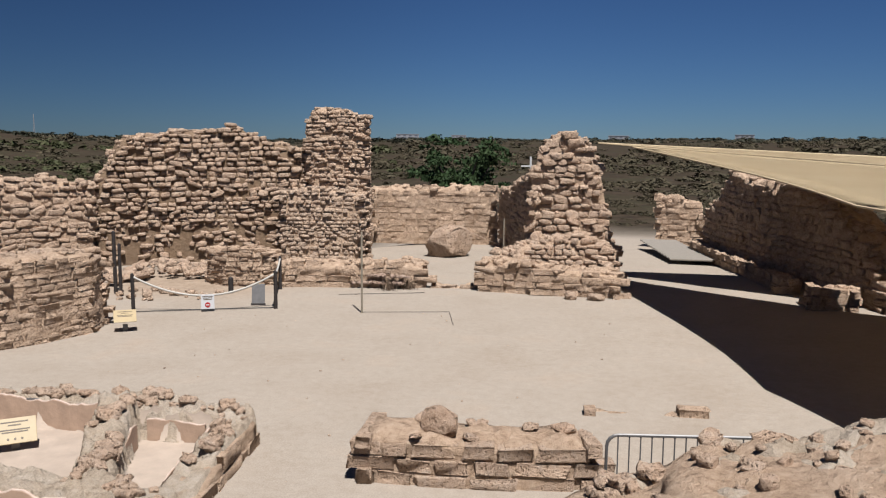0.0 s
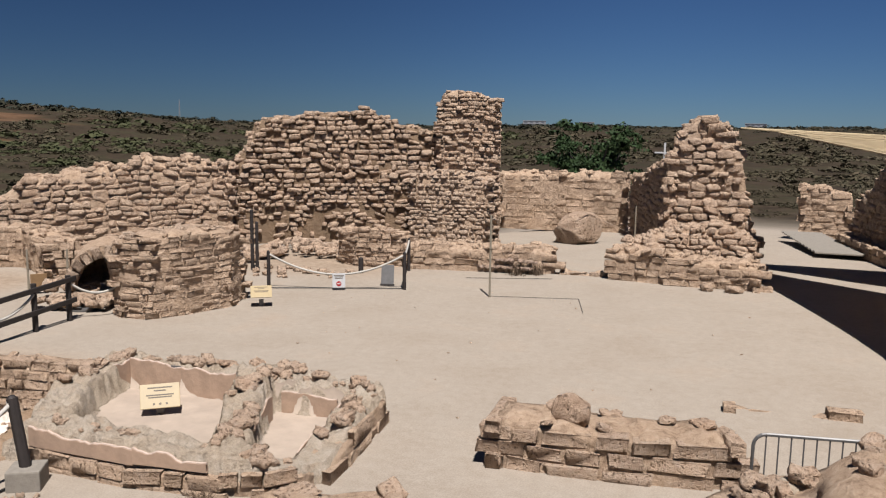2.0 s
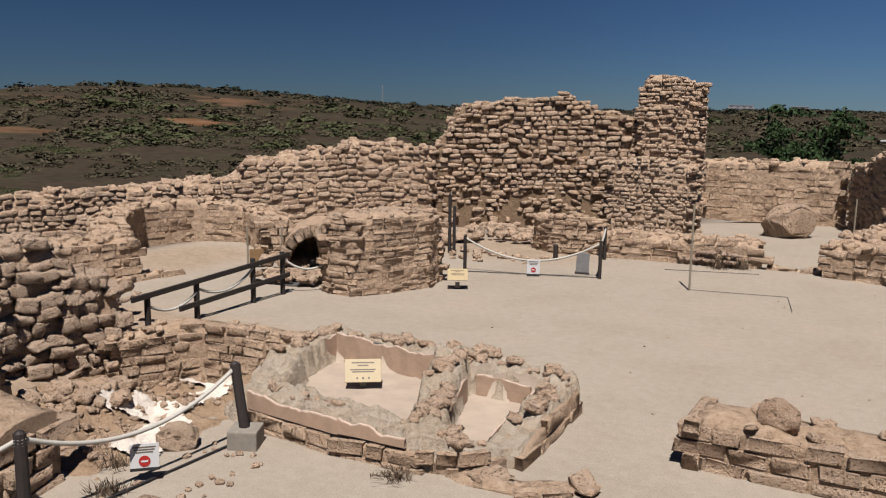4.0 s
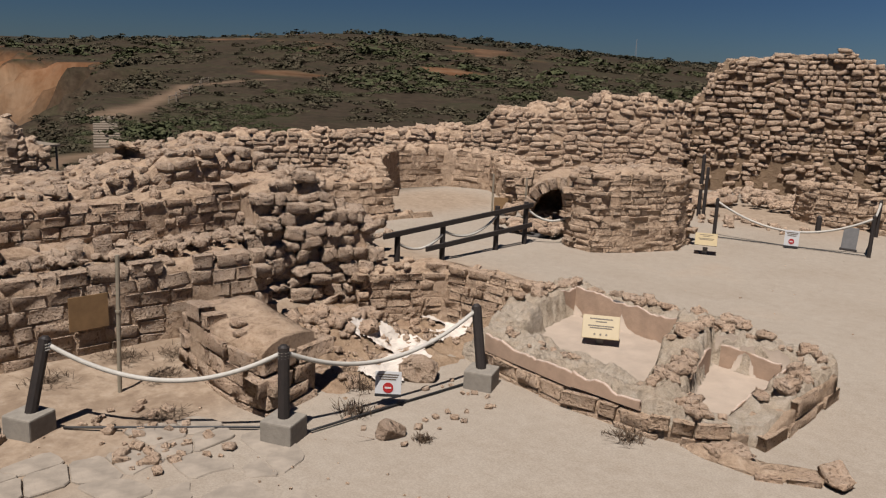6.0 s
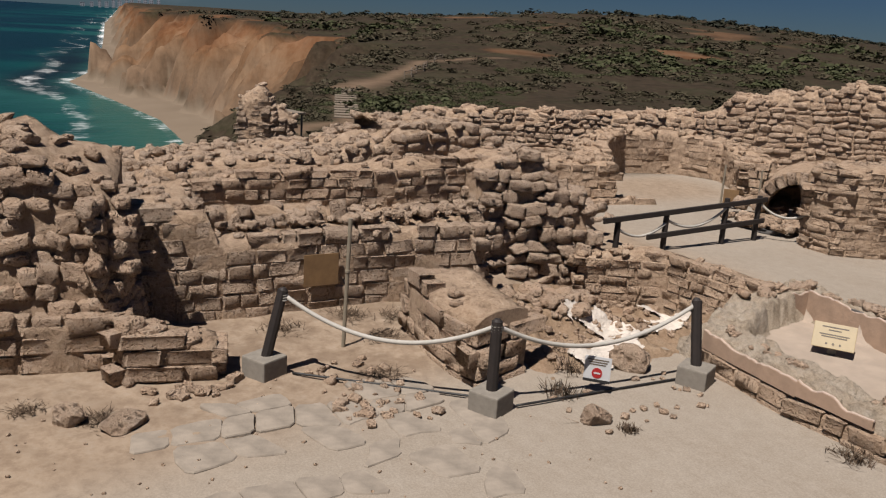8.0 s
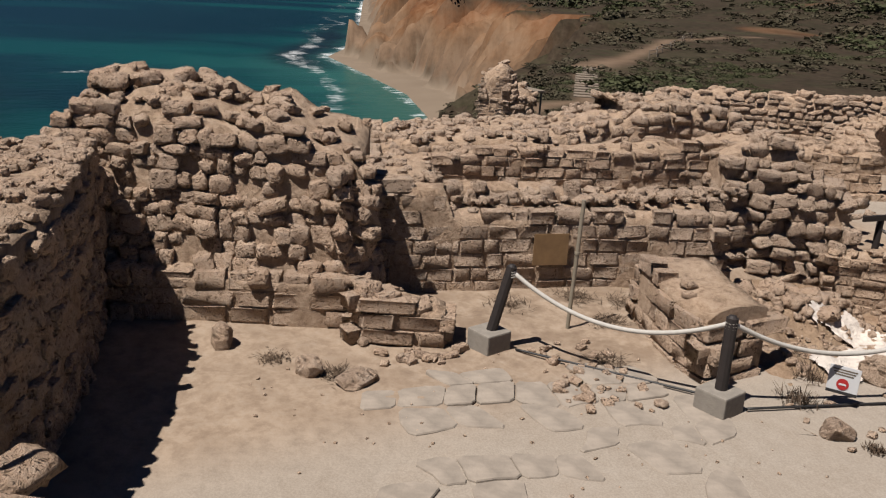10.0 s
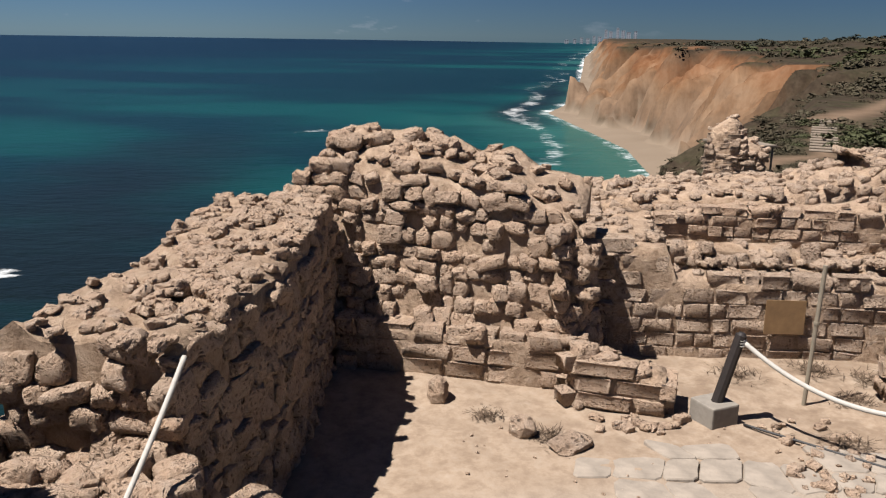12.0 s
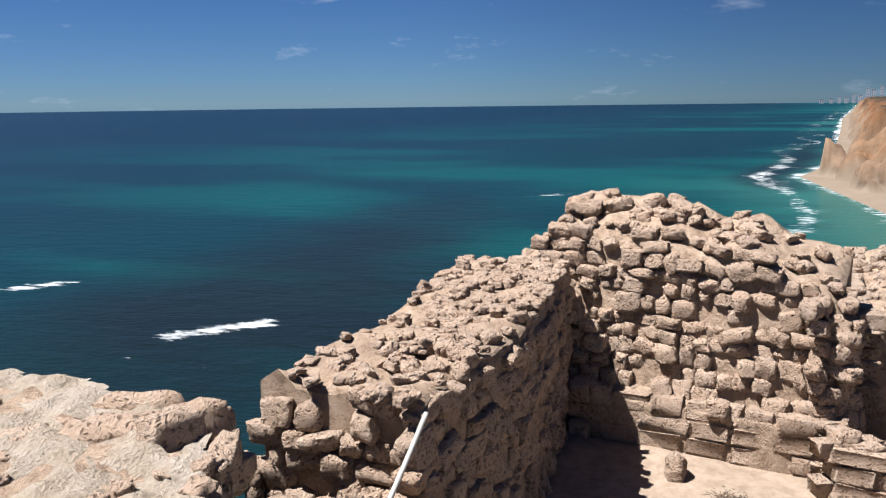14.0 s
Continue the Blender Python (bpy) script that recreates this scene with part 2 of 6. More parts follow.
def sea_build(nt, b):
    pos = coords(nt)
    att = nt.nodes.new("ShaderNodeAttribute")
    att.attribute_name = "shore"
    sep = nt.nodes.new("ShaderNodeSeparateColor")
    nt.links.new(att.outputs["Color"], sep.inputs[0])
    shallow, reef, surf = sep.outputs[0], sep.outputs[1], sep.outputs[2]
    stretch = nt.nodes.new("ShaderNodeMapping")
    stretch.inputs["Scale"].default_value = (1.0, 0.45, 1.0)
    stretch.inputs["Rotation"].default_value = (0, 0, radians(35))
    nt.links.new(pos, stretch.inputs["Vector"])
    v = stretch.outputs[0]
    big, mid, small = noise_tex(nt, v, 0.006, 5, 0.6), noise_tex(nt, v, 0.05, 6, 0.7), noise_tex(nt, v, 0.5, 5, 0.7)
    col = ramp(nt, shallow, [(0.0, (0.0008, 0.0058, 0.0098)), (0.35, (0.0010, 0.0150, 0.0172)), (0.7, (0.0024, 0.039, 0.0345)), (1.0, (0.017, 0.070, 0.058))])
    dark = maths(nt, "MULTIPLY", ramp(nt, big, [(0.46, (0, 0, 0)), (0.56, (1, 1, 1))]), 0.75)
    col = mix(nt, dark, col, (0.0014, 0.007, 0.0112))
    rk = maths(nt, "ADD", reef, maths(nt, "MULTIPLY", maths(nt, "SUBTRACT", mid, 0.5), 1.3), True)
    col = mix(nt, maths(nt, "MULTIPLY", rk, maths(nt, "MINIMUM", maths(nt, "MULTIPLY", reef, 2.0), 0.9)), col, (0.0042, 0.0063, 0.0063))
    foam_n = maths(nt, "ADD", maths(nt, "MULTIPLY", mid, 0.4), maths(nt, "MULTIPLY", small, 0.6))
    foam = ramp(nt, maths(nt, "ADD", foam_n, maths(nt, "MULTIPLY", surf, 0.32)), [(0.67, (0, 0, 0)), (0.84, (1, 1, 1))])
    col = mix(nt, foam, col, (0.624, 0.64, 0.64))
    nt.links.new(col, b.inputs["Base Color"])
    nt.links.new(maths(nt, "ADD", 0.28, maths(nt, "MULTIPLY", foam, 0.6)), b.inputs["Roughness"])
    b.inputs["Specular IOR Level"].default_value = 0.07
    h = maths(nt, "ADD", maths(nt, "MULTIPLY", noise_tex(nt, v, 0.22, 4, 0.6), 1.0), maths(nt, "MULTIPLY", noise_tex(nt, v, 1.1, 4, 0.65), 0.35))
    bump(nt, b, h, 0.5, 1.2)


SEA = mat("sea_water", sea_build)


def leaf_mat(name, stops, trans=0.15):
    def build(nt, b):
        rnd = nt.nodes.new("ShaderNodeNewGeometry").outputs["Random Per Island"]
        pos = coords(nt)
        col = mix(nt, 0.5, ramp(nt, rnd, stops), ramp(nt, noise_tex(nt, pos, 0.12, 3), [(s[0] * 0.4 + 0.3, s[1]) for s in stops]))
        nt.links.new(col, b.inputs["Base Color"])
        b.inputs["Roughness"].default_value = 0.75
        b.inputs["Specular IOR Level"].default_value = 0.2
    return mat(name, build)


BUSH = leaf_mat("scrub_leaves", [(0.0, (0.0295, 0.0248, 0.0139)), (0.35, (0.0389, 0.0337, 0.0182)), (0.6, (0.0495, 0.0404, 0.0235)), (0.8, (0.0613, 0.0449, 0.0276)), (1.0, (0.0411, 0.0404, 0.0191))])
GREENBUSH = leaf_mat("green_leaves", [(0.0, (0.026, 0.0292, 0.0107)), (0.5, (0.0389, 0.0427, 0.0171)), (1.0, (0.0542, 0.0539, 0.0256))])
TREE_LEAF = leaf_mat("tree_leaves", [(0.0, (0.009, 0.0195, 0.0053)), (0.5, (0.0165, 0.033, 0.0097)), (1.0, (0.0292, 0.048, 0.0158))])
WOODLAND = leaf_mat("far_woods", [(0.0, (0.0112, 0.0128, 0.0075)), (0.6, (0.0188, 0.0195, 0.0112)), (1.0, (0.0277, 0.0263, 0.0158))])
DRY = leaf_mat("dry_twigs", [(0.0, (0.0595, 0.0385, 0.0245)), (0.5, (0.0875, 0.0595, 0.0385)), (1.0, (0.042, 0.028, 0.0196))])
PLASTER = plain("pink_plaster", (0.2775, 0.1905, 0.1335), 0.9, 0, 0.16, 5, 0.006)
LIME = plain("white_lime", (0.465, 0.4125, 0.36), 0.95, 0, 0.25, 5, 0.05)
LIME_EDGE = plain("lime_edge", (0.3562, 0.2775, 0.228), 0.95, 0, 0.15, 14, 0.01)
POOL_FLOOR = plain("pool_floor", (0.2775, 0.2228, 0.1755), 0.95, 0, 0.12, 3, 0.01)
DARK_WOOD = plain("dark_wood", (0.0135, 0.009, 0.0075), 0.7, 0, 0.35, 12, 0.004)
CONCRETE = plain("concrete", (0.168, 0.1485, 0.1237), 0.95, 0, 0.15, 14, 0.006)
ROPE = plain("white_rope", (0.3367, 0.3165, 0.282), 0.9, 0, 0.1, 20, 0.004)
BLACK = plain("black_cable", (0.0097, 0.009, 0.009), 0.6)
STEEL = plain("galvanised_steel", (0.1485, 0.1432, 0.1387), 0.5, 0.6)
POLE = plain("pale_metal_pole", (0.2078, 0.1785, 0.1335), 0.6, 0.2)
WHITE = plain("white_paint", (0.372, 0.372, 0.372), 0.5, 0, 0.03)
RED = plain("red_paint", (0.2475, 0.0097, 0.0097), 0.5, 0, 0.05)
YELLOW = plain("yellow_sign", (0.2781, 0.2138, 0.1139), 0.5, 0, 0.06)
BROWN = plain("rusty_panel", (0.168, 0.099, 0.0442), 0.7, 0.1, 0.2, 6)
INK = plain("sign_ink", (0.0795, 0.0592, 0.0398), 0.6, 0, 0.05)
WOODEN = plain("wooden_fence", (0.1485, 0.1185, 0.0892), 0.85, 0, 0.2)


def sail_build(nt, b):
    pos = coords(nt)
    nt.links.new(ramp(nt, noise_tex(nt, pos, 0.5, 3), [(0.3, (0.3456, 0.2648, 0.1552)), (0.7, (0.38, 0.2992, 0.184))]), b.inputs["Base Color"])
    b.inputs["Roughness"].default_value = 0.8
    bump(nt, b, noise_tex(nt, pos, 90, 2), 0.3, 0.002)


SAIL = mat("sail_cloth", sail_build)


# ---- mesh helpers ----
def mesh_from(name, verts, faces, material, smooth=True):
    me = bpy.data.meshes.new(name)
    me.from_pydata([tuple(v) for v in verts], [], [tuple(f) for f in faces])
    me.materials.append(material)
    if smooth:
        me.polygons.foreach_set("use_smooth", [True] * len(me.polygons))
    me.update()
    return me


def mesh_np(name, verts, quads, material, smooth=True):
    """A mesh from arrays of places and of four-cornered faces."""
    me = bpy.data.meshes.new(name)
    verts, quads = np.asarray(verts, dtype=np.float32), np.asarray(quads, dtype=np.int32)
    k = quads.shape[1]
    me.vertices.add(len(verts))
    me.vertices.foreach_set("co", verts.ravel())
    me.loops.add(quads.size)
    me.loops.foreach_set("vertex_index", quads.ravel())
    me.polygons.add(len(quads))
    me.polygons.foreach_set("loop_start", np.arange(0, quads.size, k, dtype=np.int32))
    me.polygons.foreach_set("loop_total", np.full(len(quads), k, dtype=np.int32))
    me.polygons.foreach_set("use_smooth", np.full(len(quads), smooth))
    me.materials.append(material)
    me.update(calc_edges=True)
    me.validate()
    return me


def part(name, bm, material, parent=None, label="", smooth=False):
    me = bpy.data.meshes.new(name)
    bm.to_mesh(me)
    bm.free()
    me.materials.append(material)
    if smooth:
        me.polygons.foreach_set("use_smooth", [True] * len(me.polygons))
    ob = new(name, me)
    ob.parent = parent
    if label:
        ob["label"] = label
    return ob


def thing(name, m, label, category, group="", kind=""):
    ob = new(name)
    ob.matrix_world = m
    return tagged(ob, label, category, group, kind)


def box(bm, size, at=(0, 0, 0), bevel=0.0, rot=(0, 0, 0)):
    r = bmesh.ops.create_cube(bm, size=1.0, matrix=pose(*at, *rot) @ Matrix.Diagonal((*size, 1)))
    if bevel:
        edges = {e for v in r["verts"] for e in v.link_edges}
        bmesh.ops.bevel(bm, geom=list(edges), offset=bevel, segments=2, affect="EDGES", profile=0.6)
    return bm


def rod(bm, a, b, r, seg=8, r2=None):
    a, b = Vector(a), Vector(b)
    d = b - a
    m = Matrix.Translation((a + b) / 2) @ d.to_track_quat("Z", "Y").to_matrix().to_4x4()
    bmesh.ops.create_cone(bm, cap_ends=True, segments=seg, radius1=r, radius2=r if r2 is None else r2, depth=d.length, matrix=m)
    return bm


def tube(bm, pts, r, seg=7):
    """A round line through the points."""
    pts = [Vector(p) for p in pts]
    rings = []
    for i, p in enumerate(pts):
        d = (pts[min(i + 1, len(pts) - 1)] - pts[max(i - 1, 0)]).normalized()
        q = d.to_track_quat("Z", "Y")
        rings.append([bm.verts.new(p + q @ Vector((r * math.cos(6.2832 * k / seg), r * math.sin(6.2832 * k / seg), 0))) for k in range(seg)])
    for a, b in zip(rings, rings[1:]):
        for k in range(seg):
            bm.faces.new((a[k], a[(k + 1) % seg], b[(k + 1) % seg], b[k]))
    bm.faces.new(rings[0][::-1]), bm.faces.new(rings[-1])
    return bm


def vnoise(x, y, seed=0):
    """Smooth value noise on arrays, 0 to 1."""
    x, y = np.asarray(x, float), np.asarray(y, float)
    xi, yi = np.floor(x), np.floor(y)
    fx, fy = x - xi, y - yi
    fx, fy = fx * fx * (3 - 2 * fx), fy * fy * (3 - 2 * fy)
    def h(a, b):
        v = np.sin(a * 127.1 + b * 311.7 + seed * 74.7) * 43758.5453
        return v - np.floor(v)
    return (h(xi, yi) * (1 - fx) + h(xi + 1, yi) * fx) * (1 - fy) + (h(xi, yi + 1) * (1 - fx) + h(xi + 1, yi + 1) * fx) * fy


def fbm(x, y, octaves=4, seed=0):
    s, a, t = 0, 0.5, 0
    for i in range(octaves):
        s, t = s + a * vnoise(x * 2 ** i, y * 2 ** i, seed + i), t + a
        a *= 0.5
    return s / t


def step(a, b, v):
    t = np.clip((v - a) / (b - a), 0, 1)
    return t * t * (3 - 2 * t)


# ---- ground, one sheet to the horizon ----
COAST_X = [-5000, -1400, -530, -460, -370, -312, -250, -200, -150, -100, -60, -30, 0, 5000]
COAST_Y = [850, 215, 78, 68, 42, 47, 52, 48, 32, 8, -15, -33, -45, -60]
SEA_Z = -28.0


def shore_line(x, y):
    return (y - np.interp(x, COAST_X, COAST_Y)) * 0.93


def sunk(x, y):
    """The excavated room beside the pools lies below the yard."""
    d = step(-11.3, -10.6, x) * (1 - step(-8.4, -7.9, x)) * step(5.6, 6.8, y) * (1 - step(9.9, 10.25, y + 0.1 * (x + 9)))
    return d


# footpath: along the shelter, up the steps and over the saddle
WAYS = [((-58, 20), (-64, 24.5), 1.1), ((-64, 24.5), (-67, 29.4), 1.1), ((-67, 29.4), (-62, 37), 0.9), ((-67, 29.4), (-78, 33.7), 0.9), ((-78, 33.7), (-93, 40.3), 1.0),
        ((-93, 40.3), (-104, 50), 2.6), ((-104, 50), (-120, 62), 1.6), ((-120, 62), (-136, 74), 1.5), ((-136, 74), (-140, 93), 1.5)]


def terrain(x, y):
    r = np.hypot(x, y)
    bearing = np.degrees(np.arctan2(-x, y))
    outside = step(25, 52, r + 8 * (vnoise(x / 14, y / 14, 3) - 0.5))
    left = step(5, 25, bearing)
    hp = -4.7 * outside * left - 1.2 * outside * (1 - left)
    hp += (11.5 * np.exp(-((bearing - 47) / 17) ** 2) + 5.5) * step(110, 400, r)
    hp += 1.8 * (fbm(x / 45, y / 45, 4, 1) - 0.5) * outside + 5 * (fbm(x / 150, y / 150, 4, 2) - 0.5) * step(60, 200, r)
    s = shore_line(x, y)
    s2 = s + (24 * (fbm(x / 40, y / 40, 5, 5) - 0.5) + (8 + 10 * step(150, 200, r)) * (np.abs(vnoise(x / 15, y / 40, 8) - 0.5) * 2 - 0.5) + (12 * (np.abs(vnoise(x / 6, y / 18, 9) - 0.5) * 2 - 0.5) + 7 * (fbm(x / 5, y / 5, 3, 10) - 0.5)) * step(150, 200, r)) * step(80, 200, r)
    head = 1 - step(-215, -175, x)
    wb = 4 + 3 * head
    wc = 28 - 4 * head
    u = np.clip((s2 - wb) / wc, 0, 1)
    rise = u ** np.where(head > 0.5, 0.75, 1.1)
    z = np.where(s < wb, SEA_Z + np.clip(s, -4, 99) * 0.09, SEA_Z + wb * 0.09 + (hp - SEA_Z - wb * 0.09) * rise)
    z = np.where(s < 0, np.maximum(SEA_Z + s * 0.15, -34), z)
    cliff = head * step(0.0, 0.12, u) * (1 - step(0.86, 1.0, u)) * (s > wb)
    z = np.maximum(z - 0.9 * np.clip(-3.9 - y, 0, 12) * (1 - step(30, 55, r)), np.minimum(z, SEA_Z + 1))
    scars = step(0.62, 0.74, fbm(x / 30, y / 22, 3, 21)) * step(150, 210, r) * (1 - step(420, 520, r)) * step(35, 45, bearing)
    sand = (1 - step(SEA_Z + 2.2, SEA_Z + 3.4, z)) * (s > -6)
    inside = 1 - step(24, 34, np.hypot((x + 5) * 0.9, (y - 12) * 0.75))
    inside = np.maximum(inside, (np.abs(x - 4.5) < 3.5) * (y > 20) * (1 - step(42, 46, y)))
    inside = inside * step(0.93, 1.0, u) * step(-3.9, -3.3, y) * step(-19.5, -18, x + 0.5 * np.clip(12 - y, 0, 9))
    z = z - 0.6 * sunk(x, y) * (0.75 + 0.5 * vnoise(x * 1.3, y * 1.3, 4))
    z = z + (0.03 * (fbm(x * 0.8, y * 0.8, 3, 9) - 0.5)) * inside
    earth = np.clip((1 - step(-8.1, -6.4, x + 0.25 * (y - 3))) * step(-3, -2.4, y) * (1 - step(11, 13, y)) * (x > -17) + sunk(x, y), 0, 1)
    earth = np.maximum(earth, 0.95 * np.exp(-(((x + 9.6) / 3.0) ** 4 + ((y - 22.6) / 2.6) ** 4)))
    earth = np.maximum(earth, 0.95 * np.exp(-(((x + 16.6) / 2.0) ** 4 + ((y - 16.2) / 2.4) ** 4)))
    z = z + earth * 0.08 * (fbm(x * 2.2, y * 2.2, 3, 12) - 0.5)
    # footpath from the shelter over the saddle
    path = np.zeros(np.shape(x))
    for a, b, w in WAYS:
        f = np.clip(((x - a[0]) * (b[0] - a[0]) + (y - a[1]) * (b[1] - a[1])) / ((b[0] - a[0]) ** 2 + (b[1] - a[1]) ** 2), 0, 1)
        path = np.maximum(path, np.exp(-(np.hypot(x - a[0] - f * (b[0] - a[0]), y - a[1] - f * (b[1] - a[1])) / w) ** 2))
    return z, cliff, sand, inside, earth, path * 0.9, scars


def polar(r0, r1, rings, b0, b1, fine, coarse):
    """Rings round the site, with the bearings that matter in finer steps."""
    bs = np.concatenate([np.linspace(b0, b1, fine, endpoint=False), np.linspace(b1, b0 + 360, coarse, endpoint=False)])
    rs = np.geomspace(r0, r1, rings) if not isinstance(rings, np.ndarray) else rings
    rings = len(rs)
    rr, bb = np.meshgrid(rs, np.radians(bs), indexing="ij")
    x, y = -rr * np.sin(bb), rr * np.cos(bb)
    n, k = rings, len(bs)
    i, j = np.meshgrid(np.arange(n - 1), np.arange(k), indexing="ij")
    a, b = i * k + j, i * k + (j + 1) % k
    quads = np.stack([a, a + k, b + k, b], -1).reshape(-1, 4)
    return x.ravel(), y.ravel(), quads


def add_colors(me, name, *channels):
    att = me.color_attributes.new(name, "FLOAT_COLOR", "POINT")
    data = np.ones((len(me.vertices), 4), dtype=np.float32)
    for i, c in enumerate(channels):
        data[:, i] = c
    att.data.foreach_set("color", data.ravel())


RINGS = np.concatenate([np.geomspace(0.02, 1.5, 8), np.geomspace(1.6, 40, 190), np.geomspace(40.8, 200, 110), np.linspace(201, 520, 170), np.geomspace(525, 4600, 50)])
gx, gy, gq = polar(0, 0, RINGS, -34, 142, 600, 60)
gz, z_cliff, z_sand, z_site, z_earth, z_path, z_scar = terrain(gx, gy)
ground_mesh = mesh_np("ground", np.stack([gx, gy, gz], -1), gq, GROUND)
add_colors(ground_mesh, "zone", np.clip(z_cliff + z_scar, 0, 1), z_sand, z_site)
weedy = np.clip(np.exp(-(((gx + 9.4) / 1.5) ** 2 + ((gy - 4.2) / 1.8) ** 2)) + np.exp(-(((gx + 7.6) / 1.0) ** 2 + ((gy - 6.0) / 0.9) ** 2)) + 0.5 * z_earth, 0, 1)
add_colors(ground_mesh, "zone_two", z_earth, z_path, weedy)
tagged(new("ground", ground_mesh), "pale trodden sand of the ruin, scrubland and eroded cliff beyond", "ground", kind="structure")

sx, sy, sq = polar(25, 4990, 330, 20, 160, 520, 40)
ss = -shore_line(sx, sy)
sr = np.hypot(sx, sy)
shallow = np.clip(np.where(ss < 40, 1.0 - ss / 130, 0.70 - (ss - 40) / 900), 0.05, 1)
shallow = np.clip(shallow * (0.72 + 0.56 * fbm(sx / 160, sy / 90, 4, 31)), 0, 1)
reef = 0.95 * np.exp(-(((sx + 105) / 62) ** 2 + ((sy + 62) / 42) ** 2)) + 0.8 * np.exp(-(((sx + 205) / 80) ** 2 + ((sy + 75) / 26) ** 2))
reef += 0.9 * np.exp(-((ss - 14) / 12) ** 2) * step(290, 340, -sx) * (1 - step(560, 720, -sx))
surf = 0.62 * np.exp(-(np.clip(ss - 1, 0, 99) / 4.5) ** 2) * step(100, 180, -sx)
lines = 0.5 + 0.5 * np.sin(ss / 5.5 + 7 * fbm(sx / 60, sy / 40, 3, 33))
surf += 0.6 * lines ** 3 * np.exp(-(np.clip(ss - 10, 0, 99) / 30) ** 2) * step(150, 230, -sx)
for fx, fy, fw, fh in ((-102, -67, 9, 3.2), (-108, -61, 6, 2.5), (-89, -69, 8, 2.6), (-287, -45, 16, 4), (-122, -113, 9, 3), (-90, -56, 7, 2)):
    ca, sa = math.cos(2.4), math.sin(2.4)
    dx, dy = sx - fx, sy - fy
    surf += (0.78 if fw in (9, 16) else 0.55) * np.exp(-(((dx * ca + dy * sa) / fw) ** 2 + ((dy * ca - dx * sa) / fh) ** 2))
sea_mesh = mesh_np("water", np.stack([sx, sy, np.full_like(sx, SEA_Z)], -1), sq, SEA)
add_colors(sea_mesh, "shore", shallow, np.clip(reef, 0, 1), np.clip(surf, 0, 1.2))
tagged(new("water", sea_mesh), "teal and deep blue sea with dark reefs and white surf", "sea", kind="structure")


# ---- stones ----
def stone_shape(rng, cuts, roundness, lumps, edge=0.8):
    """A unit block with worn edges, as corner places and four-cornered faces."""
    n = cuts
    pos = {3: [-1, -edge, edge, 1], 5: [-1, -0.7, -0.25, 0.25, 0.7, 1]}[n]
    index, verts, quads = {}, [], []
    def vert(p):
        key = tuple(p)
        if key not in index:
            index[key] = len(verts)
            verts.append(p)
        return index[key]
    for axis in range(3):
        for side in (0, n):
            u, v = [a for a in range(3) if a != axis]
            for i in range(n):
                for j in range(n):
                    q = []
                    for du, dv in ((0, 0), (1, 0), (1, 1), (0, 1)):
                        p = [0, 0, 0]
                        p[axis], p[u], p[v] = side, i + du, j + dv
                        q.append(vert(tuple(p)))
                    flip = (side == 0) ^ (axis == 1)
                    quads.append(q[::-1] if flip else q)
    v = np.array([[pos[k] for k in p] for p in verts], float)
    ball = v / np.linalg.norm(v, axis=1, keepdims=True) * 1.18
    v = v * (1 - roundness) + ball * roundness
    v = v + rng.normal(0, lumps, v.shape)
    if n == 5:
        for _ in range(5):
            k, ph = rng.normal(0, 3.2, 3), rng.uniform(0, 6.28)
            v = v * (1 + 0.055 * np.sin(v @ k + ph))[:, None]
    shear = rng.normal(0, 0.10, (3, 3)) * (0.3 + roundness)
    v = v + v @ shear
    v = v / np.abs(v).max(0)
    return v * 0.5, np.array(quads)


shape_rng = np.random.default_rng(5)
RUBBLE = [stone_shape(shape_rng, 3, 0.34 + 0.10 * (i % 4), 0.10, 0.5) for i in range(16)]
ASHLAR = [stone_shape(shape_rng, 3, 0.01 + 0.025 * (i % 3), 0.045, 0.91) for i in range(12)]
ROCKS = [stone_shape(shape_rng, 5, 0.30 + 0.10 * (i % 4), 0.045) for i in range(18)]
SHAPES = {"rubble": RUBBLE, "ashlar": ASHLAR, "rock": ROCKS}
SHARED = {}
object_count = [0]


def lay_stones(owner, mats, kind, name="stone", loose_label="", limit=300):
    """The nearest stones to the lookout become single parts, the rest one joined part."""
    if not mats:
        return
    far = sorted(range(len(mats)), key=lambda i: (mats[i][0].translation - Vector((-0.2, 0, 4))).length)
    shapes = SHAPES[kind]
    colour = owner["stone_colour"]
    for i in far[:limit]:
        m, k = mats[i]
        key = (kind, colour, k % len(shapes))
        if key not in SHARED:
            v, q = shapes[k % len(shapes)]
            SHARED[key] = mesh_np(name, v, q, STONES[colour][0], True)
        ob = new(name, SHARED[key])
        ob.parent = owner
        ob.matrix_world = m
        object_count[0] += 1
    rest = far[limit:]
    if rest:
        vs, qs, base = [], [], 0
        for i in rest:
            m, k = mats[i]
            v, q = shapes[k % len(shapes)]
            a = np.array(m)
            vs.append(v @ a[:3, :3].T + a[:3, 3])
            qs.append(q + base)
            base += len(v)
        ob = new("stonework", mesh_np("stonework", np.concatenate(vs), np.concatenate(qs), STONES[colour][1], True))
        ob.parent = owner
        tagged(ob, kind="stuff")
    return


